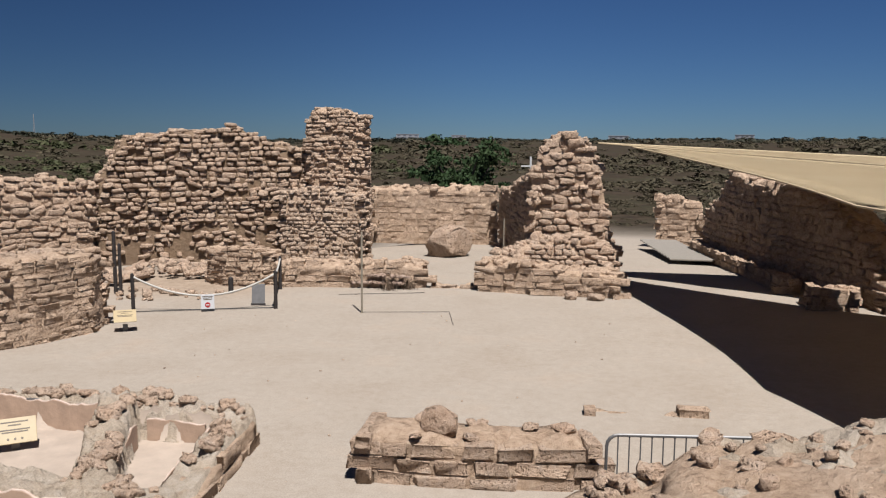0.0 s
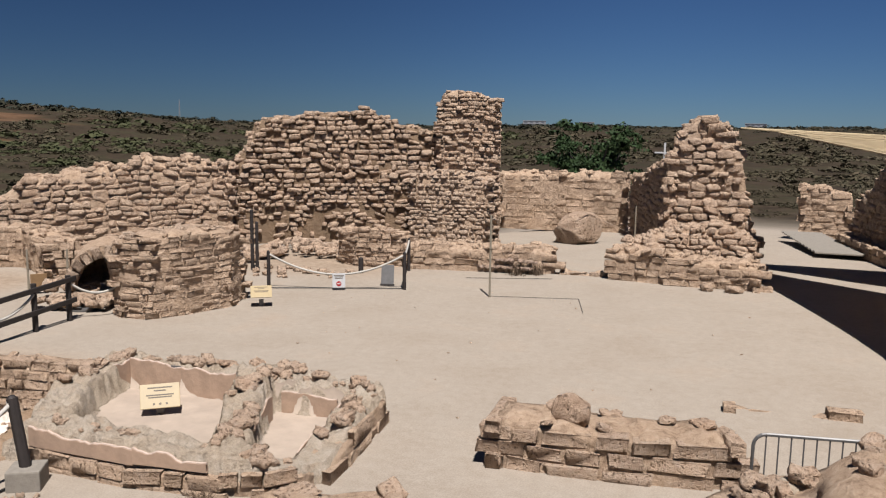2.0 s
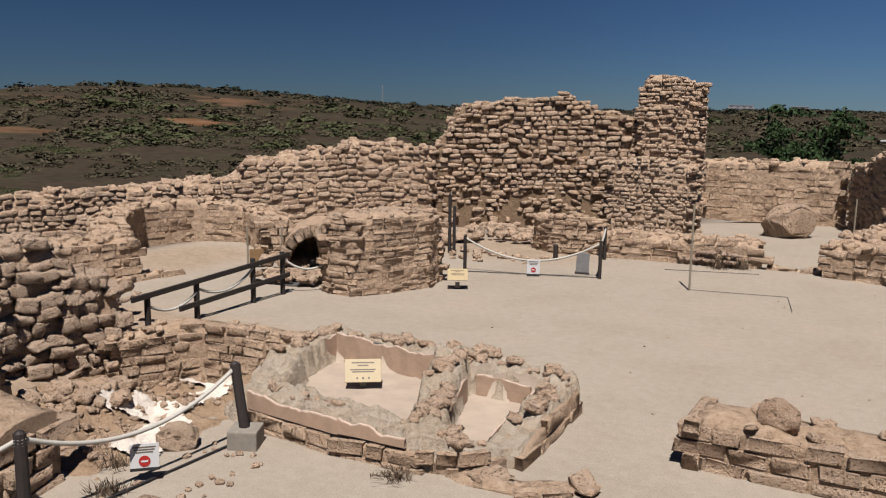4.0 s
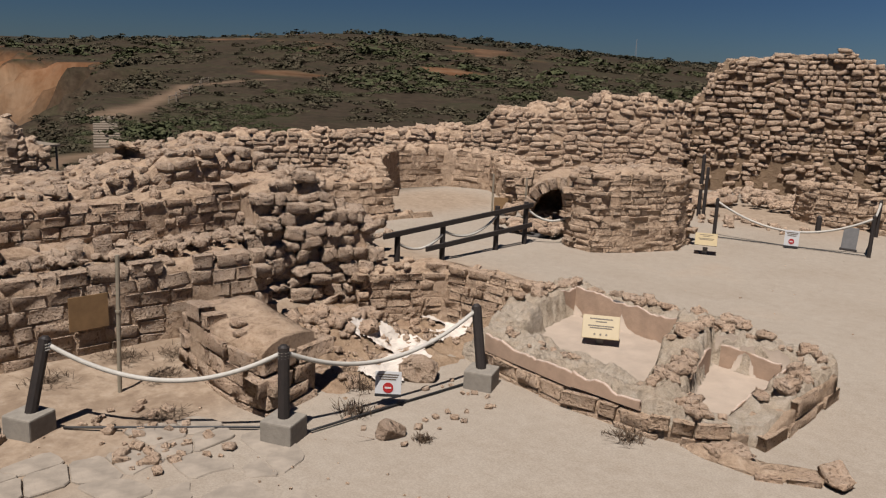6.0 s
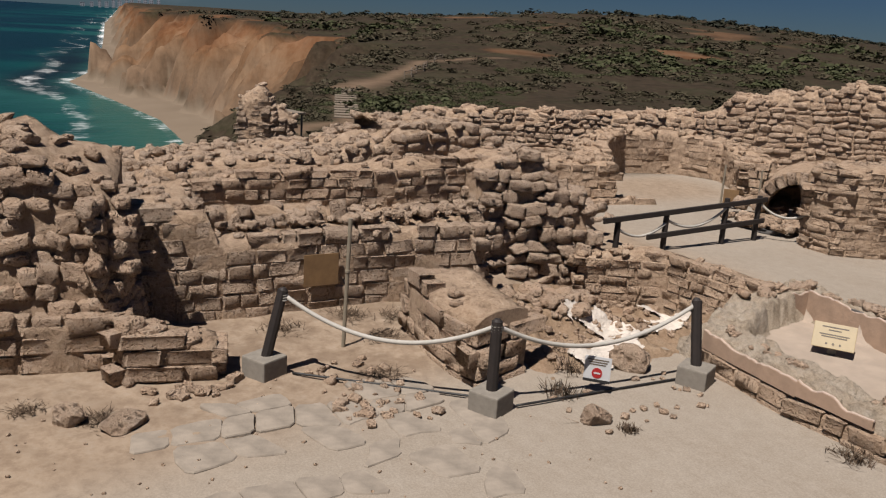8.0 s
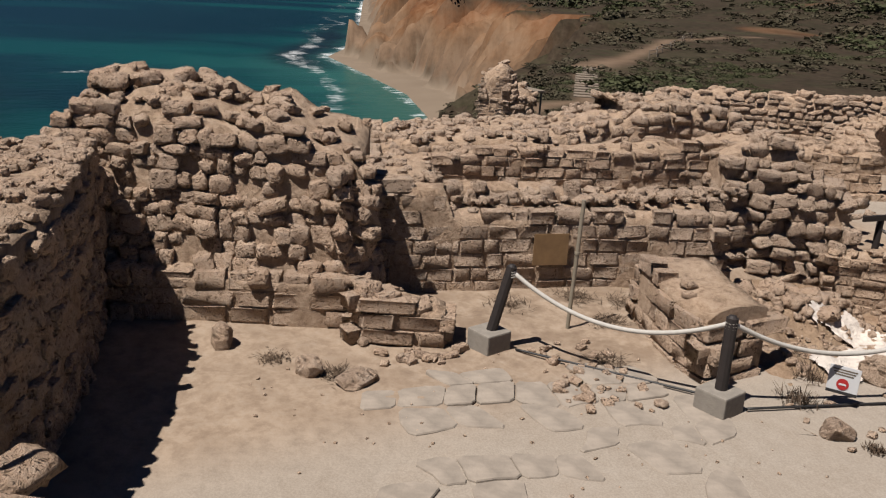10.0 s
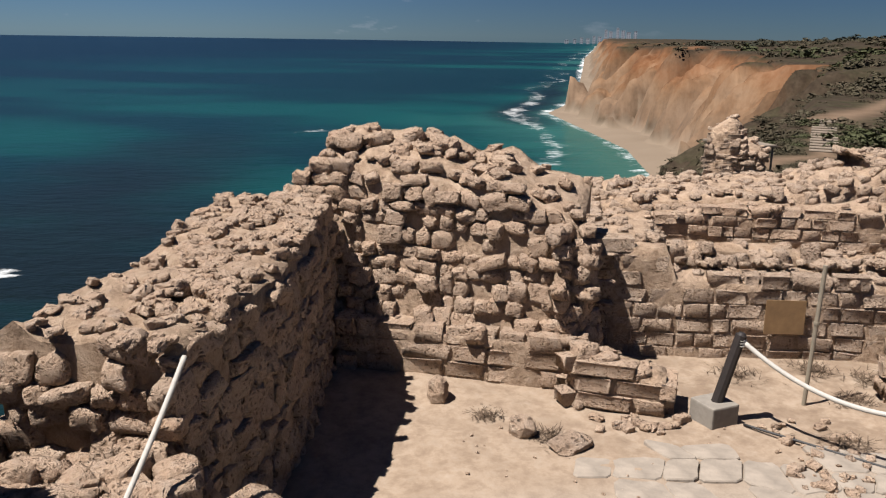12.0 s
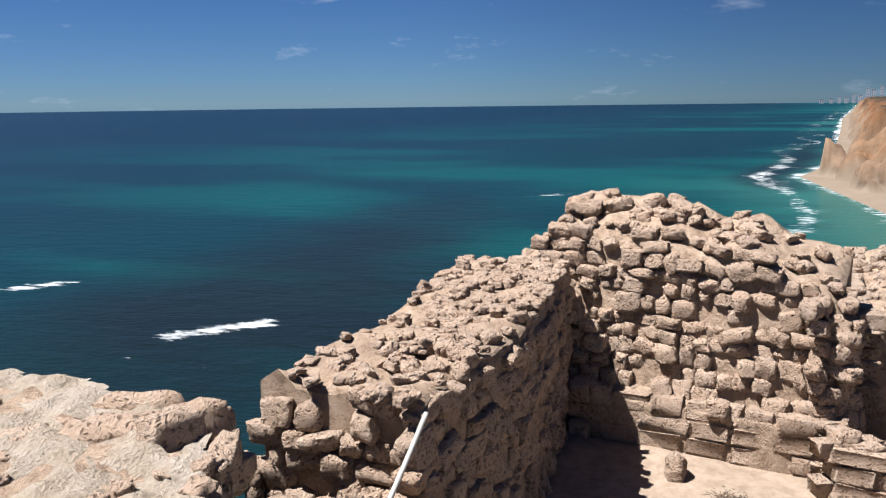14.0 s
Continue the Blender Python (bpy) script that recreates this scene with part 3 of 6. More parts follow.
class Line:
    """A wall's front line: places with the height of the crest at each."""
    def __init__(self, pts, side=None):
        self.p = np.array([(a, b) for a, b, *_ in pts], float)
        self.h = np.array([c for _, _, c in pts], float)
        seg = np.hypot(*np.diff(self.p, axis=0).T)
        self.s = np.concatenate([[0], np.cumsum(seg)])
        self.length = self.s[-1]
        mid = self.p.mean(0)
        d = self.p[-1] - self.p[0]
        n = np.array([d[1], -d[0]])
        toward = (np.array([0, 0.0]) if side is None else np.array(side)) - mid
        self.sign = 1 if n @ toward > 0 else -1

    def at(self, s):
        s = np.clip(s, 0, self.length)
        return np.array([np.interp(s, self.s, self.p[:, 0]), np.interp(s, self.s, self.p[:, 1])])

    def normal(self, s):
        d = self.at(s + 0.12) - self.at(s - 0.12)
        n = np.array([d[1], -d[0]]) * self.sign
        return n / (np.hypot(*n) + 1e-9)

    def crest(self, s):
        return float(np.interp(s, self.s, self.h))


wall_id = [0]


def wall(name, pts, label, thick=1.0, base=-0.25, size=(0.30, 0.16), kind="rubble", colour="sand", side=None, core=CORE,
         ragged=0.12, proud=0.05, ends=True, cap=1.0, limit=205, lean=0.0, fill=0.94, depth=0.22, cap_size=None, category="ruined wall", rows_from=None, rise=0.0, recess=None, shape=None, bare=(-9, 1.0)):
    """A ruined masonry wall: an uneven core, stones laid in courses on its front and ends, and rubble on its crest."""
    wall_id[0] += 1
    wid = wall_id[0]
    rng = np.random.default_rng(100 + wid)
    gap = recess if recess is not None else (0.03 if kind == "rubble" else 0.004)
    ln = Line(pts, side)
    # core
    ns = max(5, int(ln.length / 0.16))
    nz, nt = 8, max(4, int(thick / 0.16))
    verts = []
    for i in range(ns + 1):
        s = 0.11 + (ln.length - 0.22) * i / ns
        p, n = ln.at(s), ln.normal(s)
        top = ln.crest(s) - 0.04 + ragged * (float(vnoise(s * 2.3, wid * 7.1)) - 0.6)
        prof = [(0.0, base + (top - base) * k / nz) for k in range(nz)]
        prof += [(thick * k / nt, top + rise * thick * k / nt + (0.26 * float(fbm(s * 4.5, thick * k / nt * 4.5 + wid * 3.3, 3)) - 0.12 if 0 < k < nt else -0.03)) for k in range(nt + 1)]
        prof += [(thick, base + (top + rise * thick - base) * (nz - 1 - k) / nz) for k in range(nz)]
        for t, z in prof:
            w = 0.05 * (float(vnoise(s * 3.1 + t, z * 3.3 + wid)) - 0.5)
            back = t + lean * max(0, z - max(base, 0)) * max(0, 1 - t / thick)
            q = p - n * (back + proud * 0.6 + gap * (t < thick * 0.5) + w)
            verts.append((q[0], q[1], z))
    k = 2 * nz + nt + 1
    quads = []
    for i in range(ns):
        for j in range(k - 1):
            a = i * k + j
            quads.append((a, a + 1, a + k + 1, a + k) if ln.sign > 0 else (a, a + k, a + k + 1, a + 1))
    me = mesh_np(name, verts, quads, core)
    bm = bmesh.new()
    bm.from_mesh(me)
    for e in (0, ns):
        f = [bm.verts[i] for i in (bm.verts.ensure_lookup_table() or range(e * k, e * k + k))]
        bm.faces.new(f)
    bmesh.ops.recalc_face_normals(bm, faces=bm.faces)
    bm.to_mesh(me)
    bm.free()
    owner = tagged(new(name, me), label, category, kind="structure")
    owner["stone_colour"] = colour
    # courses
    mats = []
    def course_face(length, place, normal, crest, z0):
        z, row = z0, 0
        while z < 9:
            h = size[1] * (rng.uniform(0.72, 1.25) if kind == "rubble" else rng.uniform(0.85, 1.15))
            s = -rng.uniform(0, size[0])
            any_in = False
            while s < length + 0.02:
                w = size[0] * (rng.uniform(0.65, 1.3) if shape == "rock" else rng.uniform(0.5, 1.65) if kind == "rubble" else rng.uniform(0.6, 1.75))
                c = s + w / 2
                s += w
                if c < 0 or c > length:
                    continue
                lim = crest(c) + ragged * rng.uniform(-0.8, 0.35)
                if z + h * 0.55 > lim:
                    continue
                any_in = True
                if rng.random() > (fill if z > bare[0] else bare[1]):
                    continue
                p, n = place(c), normal(c)
                d = depth * rng.uniform(0.8, 1.25)
                out = proud * (rng.uniform(-0.5, 1.1) if kind == "rubble" else rng.uniform(-0.15, 0.45))
                back = lean * max(0, z - max(base, 0))
                q = p - n * (d / 2 - out + back)
                yaw = math.atan2(n[1], n[0]) + math.pi / 2
                j = 0.13 if kind == "rubble" else 0.03
                e = Euler((rng.normal(0, j), rng.normal(0, j), yaw + rng.normal(0, j)))
                if kind == "rubble":
                    wave = size[1] * 0.9 * (float(vnoise(c * 0.9, z * 1.1 + wid)) - 0.5)
                    k = 1.27 if shape == "rock" else 1.1
                    hh, ww = k * h * rng.uniform(0.80, 1.12), k * w * rng.uniform(0.84, 1.02)
                else:
                    wave, hh, ww = 0.03 * (float(vnoise(c * 1.4, z * 2 + wid)) - 0.5), h * rng.uniform(0.93, 0.985), w * rng.uniform(0.95, 0.985)
                mats.append((Matrix.LocRotScale(Vector((q[0], q[1], z + h / 2 + wave)), e, Vector((ww, d, hh))), int(rng.integers(0, 60))))
            z += h
            row += 1
            if not any_in and z > ln.h.max() + 0.3:
                break
    z0 = max(base, -0.9) if rows_from is None else rows_from
    course_face(ln.length, ln.at, ln.normal, ln.crest, z0)
    if ends:
        for s_end in (0.0, ln.length):
            p0, n0 = ln.at(s_end), ln.normal(s_end)
            out = (ln.at(0) - ln.at(0.1)) if s_end == 0 else (ln.at(ln.length) - ln.at(ln.length - 0.1))
            out = out / (np.hypot(*out) + 1e-9)
            course_face(thick + (0.14 if thick > 1.3 else 0.0), lambda t: p0 - n0 * t, lambda t: out, lambda t: ln.crest(s_end), z0)
    lay_stones(owner, mats, shape or kind, limit=limit)
    # rubble on the crest
    mats = []
    cs = cap_size or (min(0.27, size[0] * 0.8), min(0.15, size[1] * 0.85))
    count = int(ln.length * thick / (cs[0] * cs[0]) * 0.75 * cap)
    for _ in range(count):
        s, t = rng.uniform(0, ln.length), rng.uniform(0.03, max(0.08, thick - 0.05))
        p, n = ln.at(s), ln.normal(s)
        f = rng.uniform(0.45, 1.15)
        h = cs[1] * f * rng.uniform(0.9, 1.5)
        top = ln.crest(s) + ragged * (float(vnoise(s * 2.3, wid * 7.1)) - 0.6) + rise * t
        q = p - n * (t + lean * top * max(0, 1 - t / thick))
        e = Euler((rng.normal(0, 0.16), rng.normal(0, 0.16), rng.uniform(0, 6.28)))
        mats.append((Matrix.LocRotScale(Vector((q[0], q[1], top - h * 0.12)), e, Vector((cs[0] * f * rng.uniform(0.8, 1.3), cs[0] * f, h))), int(rng.integers(0, 60))))
    lay_stones(owner, mats, shape or "rubble", limit=limit // 4)
    return owner


def scatter(name, label, spots, colour="sand", limit=120, category="loose stones"):
    """Loose stones lying on the ground or on a bank: centre, spread, count and size of each heap."""
    wall_id[0] += 1
    rng = np.random.default_rng(900 + wall_id[0])
    owner = tagged(new(name), label, category, kind="stuff")
    owner["stone_colour"] = colour
    mats = []
    for x, y, z, rx, ry, n, size in spots:
        for _ in range(n):
            px, py = x + rng.uniform(-rx, rx), y + rng.uniform(-ry, ry)
            f = size * rng.uniform(0.4, 1.3)
            gz = float(z(np.array([px]), np.array([py]))[0]) if callable(z) else z if z is not None else float(terrain(np.array([px]), np.array([py]))[0][0])
            e = Euler((rng.normal(0, 0.2), rng.normal(0, 0.2), rng.uniform(0, 6.28)))
            mats.append((Matrix.LocRotScale(Vector((px, py, gz + f * 0.22)), e, Vector((f * rng.uniform(0.9, 1.5), f, f * 0.65))), int(rng.integers(0, 60))))
    lay_stones(owner, mats, "rubble", limit=limit)
    return owner


# ---- walls of the ruin ----
wall("wall_long", [(-24, 12.6, 1.2), (-22.5, 15.4, 1.3), (-20.9, 17.6, 1.5), (-18.7, 20.4, 1.75), (-18.3, 20.8, 2.25), (-16.8, 22.2, 2.65), (-15.4, 23.4, 2.95), (-13.7, 24.8, 2.75)],
     "long tumbled wall of rough weathered sandstone", 1.3, base=-1.6, rows_from=-0.2, size=(0.34, 0.18), lean=0.03, ragged=0.25)
wall("wall_main", [(-13.9, 24.9, 2.6), (-13.3, 25.2, 3.4), (-12.9, 25.5, 4.1), (-11.5, 26.2, 4.35), (-9.8, 26.9, 4.5), (-9.3, 27.1, 4.2), (-8.0, 27.6, 3.85), (-7.3, 27.8, 3.8)],
     "tall ruined wall of coarse rounded sandstone courses", 1.5, size=(0.30, 0.155), proud=0.09, core=RED_CORE, ragged=0.2, bare=(1.15, 0.55))
wall("wall_tower", [(-7.62, 27.45, 4.85), (-7.3, 27.5, 5.15), (-6.5, 27.7, 5.1), (-5.55, 27.9, 4.9)],
     "narrow standing stump of a sandstone tower", 1.5, size=(0.28, 0.13), proud=0.07)
wall("wall_buttress", [(-8.35, 26.8, 2.35), (-7.4, 27.0, 2.55), (-6.3, 27.2, 2.45), (-5.6, 27.4, 2.2)],
     "grey mortared buttress at the tower's foot", 0.6, size=(0.24, 0.13), colour="grey", proud=0.05)
wall("wall_chamber_back", [(-7.0, 34.9, 2.1), (-4.5, 34.8, 2.2), (-1.6, 34.7, 2.25)], "smooth coursed sandstone back wall of a chamber", 1.0,
     size=(0.5, 0.24), kind="ashlar", colour="ochre", proud=0.03, ragged=0.25, cap_size=(0.35, 0.2))
wall("wall_chamber_side", [(-5.9, 28.6, 2.3), (-6.8, 34.6, 2.1)], "low side wall of the chamber", 0.8, size=(0.4, 0.22), kind="ashlar", colour="ochre", side=(0, 30), proud=0.03)
wall("wall_pier_flank", [(-1.5, 34.4, 2.2), (-1.0, 31.5, 2.3), (-0.5, 28.2, 2.9), (0.0, 25.6, 3.2)], "shaded flank wall running back from the pier", 1.0, size=(0.36, 0.2), side=(-6, 30), lean=0.0)
wall("wall_pier", [(-0.15, 25.0, 2.6), (0.15, 25.0, 3.85), (0.5, 25.0, 4.25), (0.95, 25.0, 4.45), (1.4, 25.0, 4.25), (1.8, 25.0, 3.75), (2.1, 25.0, 2.6), (2.35, 25.1, 1.4)],
     "tall broken pier of rough sandstone", 1.8, size=(0.36, 0.19), proud=0.1, ragged=0.25, lean=0.04, shape="rock")
wall("wall_pier_foot", [(-1.2, 23.6, 0.85), (0.3, 23.6, 1.2), (1.2, 23.6, 1.5), (2.4, 23.4, 0.9)], "sloping rubble at the pier's foot", 1.6, size=(0.3, 0.17), lean=0.35, cap=1.6)
wall("wall_pier_base", [(-1.45, 22.6, 0.82), (-0.1, 22.3, 0.80), (-0.05, 22.2, 0.72), (2.35, 21.95, 0.62)], "low coursed sandstone plinth of the pier", 1.4, size=(0.42, 0.2),
     kind="ashlar", colour="ochre", ragged=0.1, cap_size=(0.3, 0.16))
wall("wall_bench", [(-7.0, 22.3, 0.66), (-5.0, 22.55, 0.68), (-2.9, 22.8, 0.66)], "low bench wall of squared sandstone", 1.3, size=(0.42, 0.21), kind="ashlar", colour="ochre", ragged=0.06)
wall("wall_gate_pillar", [(5.05, 35.9, 1.85), (5.9, 35.75, 1.8), (6.9, 35.6, 1.5)], "stump of a gate pillar in squared blocks", 1.4, size=(0.45, 0.24), kind="ashlar", colour="ochre")
wall("wall_right", [(6.2, 32.0, 1.5), (6.4, 30.5, 2.2), (6.5, 29.2, 3.15), (7.1, 26, 2.95), (7.7, 24, 2.6), (8.1, 22.6, 1.9), (8.4, 21.4, 1.0), (8.7, 20.2, 0.4)],
     "dark shaded ruined wall beside the passage", 1.4, size=(0.36, 0.2), side=(0, 26), ragged=0.3)
wall("wall_right_bench", [(5.75, 32.0, 0.4), (6.5, 26, 0.42), (6.75, 23.4, 0.4)], "stone bench along the passage wall", 0.6, size=(0.5, 0.22), kind="ashlar", colour="ochre", side=(0, 26), ragged=0.05)
wall("wall_right_block", [(6.9, 21.2, 0.5), (8.0, 21.1, 0.48)], "squared stone block at the bench end", 0.8, size=(0.4, 0.2), kind="ashlar", colour="ochre", ragged=0.08)
wall("wall_drum", [(-11.0, 14.75, 1.45), (-10.75, 14.6, 1.62), (-10.1, 14.62, 1.66), (-9.6, 15.3, 1.74), (-9.12, 16.4, 1.72), (-9.35, 17.3, 1.5)],
     "polygonal pier of eroded flat sandstone courses", 1.1, size=(0.34, 0.13), kind="ashlar", colour="ochre", proud=0.03, cap=0.3, lean=0.04, ragged=0.1)
wall("wall_drum_back", [(-11.9, 16.2, 1.45), (-10.6, 16.3, 1.6), (-9.6, 17.0, 1.6)], "mortared fill behind the pier", 1.6, size=(0.3, 0.18), colour="grey", cap=0.4, ragged=0.1)
wall("wall_round", [(-9.45, 23.3, 0.95), (-9.2, 22.65, 1.0), (-8.6, 22.3, 1.05), (-7.9, 22.25, 1.1), (-7.3, 22.6, 1.0), (-7.0, 23.2, 0.9)],
     "curved brick-like base of a round kiln", 0.9, size=(0.32, 0.13), kind="ashlar", colour="ochre", cap=0.6)
wall("wall_apse", [(-15.15, 13.4, 1.0), (-16.6, 14.4, 1.05), (-17.9, 15.4, 1.15), (-18.9, 17.0, 1.2), (-18.5, 18.6, 1.2), (-17.0, 19.0, 1.05), (-15.9, 18.3, 0.95), (-14.9, 17.3, 1.0)],
     "curved inner wall of an apse in even courses", 0.9, size=(0.4, 0.2), kind="ashlar", colour="ochre", side=(-15, 15.5), proud=0.02, ragged=0.06)
wall("wall_apse_end", [(-15.9, 11.6, 1.0), (-15.15, 13.4, 1.02)], "squared end wall of the apse", 1.3, size=(0.4, 0.2), kind="ashlar", colour="ochre", ragged=0.05)
wall("wall_apse_kerb", [(-15.3, 12.2, 0.14), (-14.9, 14.2, 0.14)], "low threshold stones before the apse", 0.35, size=(0.5, 0.2), kind="ashlar", colour="ochre")
wall("wall_north_low", [(-10.75, 1.7, 1.5), (-10.68, 2.62, 1.46), (-10.66, 2.7, 1.04), (-10.6, 4.2, 1.05), (-10.5, 5.5, 1.06), (-10.25, 6.6, 1.04)],
     "grey squared-block wall with a mortared ledge behind", 1.7, size=(0.32, 0.21), kind="ashlar", colour="grey", ragged=0.04, cap_size=(0.16, 0.10), cap=0.5, rows_from=-0.1, proud=0.03, limit=260)
wall("wall_north_terrace", [(-11.1, 2.4, 1.32), (-11.15, 3.4, 1.34), (-11.15, 4.6, 1.28), (-11.1, 5.0, 1.1)], "row of large loose stones above the wall", 0.4, size=(0.26, 0.26), colour="grey", ragged=0.1, base=0.8, cap=0.5, shape="rock")
wall("wall_north_high", [(-12.4, 0.6, 1.30), (-12.3, 2.0, 1.42), (-12.3, 3.1, 1.54), (-12.2, 4.1, 1.67), (-12.0, 5.8, 1.71), (-12.0, 6.9, 1.76), (-12.0, 8.2, 1.9)], "upper wall in even courses of sandstone", 0.7, size=(0.27, 0.145), kind="ashlar", ragged=0.07, base=0.2, rows_from=0.75, cap=0.4, limit=280)
wall("wall_north_crest", [(-13.1, 0.2, 1.25), (-13.1, 2.0, 1.48), (-13.1, 2.8, 1.60), (-13.0, 4.4, 1.70), (-12.9, 5.3, 1.86), (-12.8, 6.1, 2.0), (-12.7, 6.35, 2.2), (-12.7, 7.3, 2.28), (-12.6, 8.3, 2.1)], "broad rubble crest of the north wall", 2.2, size=(0.3, 0.2), colour="grey", ragged=0.2, base=0.2, cap=1.1, cap_size=(0.2, 0.12))
wall("wall_pile", [(-11.3, 7.1, 1.5), (-11.25, 7.7, 1.95), (-11.1, 8.2, 2.05), (-11.0, 8.6, 1.5), (-10.9, 9.0, 1.2), (-10.8, 9.3, 0.75)], "tumbled end of a rubble wall", 1.5, size=(0.3, 0.2), colour="grey", ragged=0.3, proud=0.12, lean=0.12, shape="rock")
wall("wall_middle", [(-9.5, 4.86, 0.86), (-8.7, 4.72, 0.82), (-7.95, 4.68, 0.78), (-7.5, 4.76, 0.76)], "short thick wall stub of pale blocks", 0.85, size=(0.36, 0.20), kind="ashlar", ragged=0.05, cap=0.12, side=(-8, 0), cap_size=(0.24, 0.12), rise=0.08, proud=0.04, rows_from=-0.1)
wall("wall_sunk_edge", [(-10.8, 8.75, 0.35), (-10.2, 9.75, 0.42), (-10.05, 10.0, 0.40), (-8.3, 10.15, 0.42), (-7.55, 10.2, 0.45)], "low wall along the sunken room", 0.6, base=-0.9, size=(0.3, 0.145), kind="ashlar", colour="ochre", ragged=0.05, cap=0.4, cap_size=(0.2, 0.08), side=(-8, 5), rows_from=-0.75)
wall("wall_sea", [(-10.8, -3.0, 1.6), (-10.5, -2.4, 2.0), (-10.35, -1.9, 2.46), (-10.2, -1.2, 2.46), (-10.0, -0.6, 2.36), (-9.75, 0.3, 2.30), (-9.62, 0.9, 2.1), (-9.5, 1.4, 1.85)],
     "high ruined seaward wall with deep weathered gaps", 1.6, size=(0.25, 0.19), proud=0.08, ragged=0.2, core=CORE, fill=0.88, lean=0.16, cap_size=(0.22, 0.13), rise=0.20, recess=0.02, shape="rock")
wall("wall_sea_foot", [(-10.1, -1.5, 0.62), (-9.75, 0.0, 0.62), (-9.45, 1.35, 0.6)], "squared footing courses of the seaward wall", 0.5, size=(0.42, 0.22), kind="ashlar", colour="sand", ragged=0.05, proud=0.03, cap=0.5, rows_from=0.0)
wall("wall_sea_return", [(-9.6, 1.35, 1.85), (-9.75, 1.6, 1.6), (-10.5, 1.75, 1.45)], "broken return of the seaward wall", 0.9, size=(0.34, 0.2), proud=0.14, ragged=0.3, fill=0.88, side=(-7, 3), lean=0.1, shape="rock")
wall("wall_left", [(-10.4, -1.55, 2.1), (-8.4, -1.5, 2.1), (-7.4, -1.55, 2.06), (-6.6, -1.72, 2.03), (-5.45, -1.9, 2.0)], "thick mortared wall towards the sea with a rubble top", 1.35,
     size=(0.26, 0.2), proud=0.05, ragged=0.1, side=(-7, 2), cap_size=(0.17, 0.10), cap=1.6, fill=0.93, recess=0.025, shape="rock")
wall("wall_left_near", [(-4.55, -2.75, 2.15), (-3.6, -2.3, 2.15), (-2.2, -2.0, 2.15), (2.5, -2.2, 2.1)], "thick wall with an eroded flat top", 2.3, size=(0.5, 0.28), proud=0.07, ragged=0.08, side=(-2, 5), cap=0.22, cap_size=(0.16, 0.09), shape="rock")
wall("wall_left_near_end", [(-5.1, -5.6, 2.1), (-5.0, -4.9, 2.15), (-4.62, -2.8, 2.12)], "eroded end of the thick seaward wall", 2.2, size=(0.5, 0.28), proud=0.07, ragged=0.12, side=(-20, -3), cap=0.22, cap_size=(0.16, 0.09), shape="rock")
wall("wall_yard_stub", [(-1.9, 9.3, 0.58), (-1.0, 9.28, 0.62), (-0.2, 9.28, 0.56), (0.6, 9.35, 0.6), (1.0, 9.45, 0.5)], "low wall stub of large blocks in the yard", 0.85, size=(0.42, 0.2), kind="ashlar", ragged=0.06, cap_size=(0.26, 0.09), cap=0.4)
wall("wall_near_bank", [(0.35, 7.9, 0.52), (0.5, 7.9, 0.68), (1.0, 7.9, 0.93), (1.5, 7.9, 1.05), (1.8, 7.8, 1.34), (2.5, 7.6, 1.46), (3.0, 7.5, 1.56), (5.5, 7.2, 1.58)], "eroded mortared rubble bank", 1.7, size=(0.45, 0.22), ragged=0.15, side=(2, 20), cap_size=(0.16, 0.10), cap=0.15, shape="rock")


# ---- mortared forms ----
def crust_build(nt, b):
    pos = coords(nt)
    big, fine, grain = noise_tex(nt, pos, 1.6, 5, 0.65), noise_tex(nt, pos, 8, 7, 0.7), noise_tex(nt, pos, 42, 4, 0.7)
    col = ramp(nt, big, [(0.32, (0.225, 0.1762, 0.1237)), (0.48, (0.3075, 0.2438, 0.18)), (0.60, (0.345, 0.3, 0.2475)), (0.72, (0.2775, 0.195, 0.1275))])
    col = mix(nt, 0.45, col, ramp(nt, fine, [(0.32, (0.1425, 0.1013, 0.0675)), (0.5, (0.3, 0.24, 0.1762)), (0.68, (0.405, 0.3525, 0.2925))]))
    col = mix(nt, 0.2, col, ramp(nt, grain, [(0.35, (0.09, 0.0675, 0.045)), (0.6, (0.4125, 0.3525, 0.285))]))
    nt.links.new(col, b.inputs["Base Color"])
    b.inputs["Roughness"].default_value = 1.0
    b.inputs["Specular IOR Level"].default_value = 0.1
    bump(nt, b, maths(nt, "ADD", fine, maths(nt, "MULTIPLY", grain, 0.5)), 1.0, 0.06)


CRUST = mat("mortar_crust", crust_build)


def earth_build(nt, b):
    pos = coords(nt)
    big, fine, grain = noise_tex(nt, pos, 1.1, 4, 0.6), noise_tex(nt, pos, 6, 7, 0.7), noise_tex(nt, pos, 38, 4, 0.7)
    col = ramp(nt, big, [(0.35, (0.225, 0.1462, 0.09)), (0.55, (0.2775, 0.195, 0.1275)), (0.7, (0.2025, 0.12, 0.075))])
    col = mix(nt, 0.4, col, ramp(nt, fine, [(0.33, (0.105, 0.0638, 0.0375)), (0.5, (0.255, 0.1725, 0.1125)), (0.68, (0.3525, 0.27, 0.195))]))
    col = mix(nt, 0.2, col, ramp(nt, grain, [(0.35, (0.075, 0.0488, 0.03)), (0.6, (0.36, 0.2775, 0.2025))]))
    nt.links.new(col, b.inputs["Base Color"])
    b.inputs["Roughness"].default_value = 1.0
    b.inputs["Specular IOR Level"].default_value = 0.1
    bump(nt, b, maths(nt, "ADD", fine, maths(nt, "MULTIPLY", grain, 0.5)), 1.0, 0.06)


EARTH = mat("red_earth", earth_build)


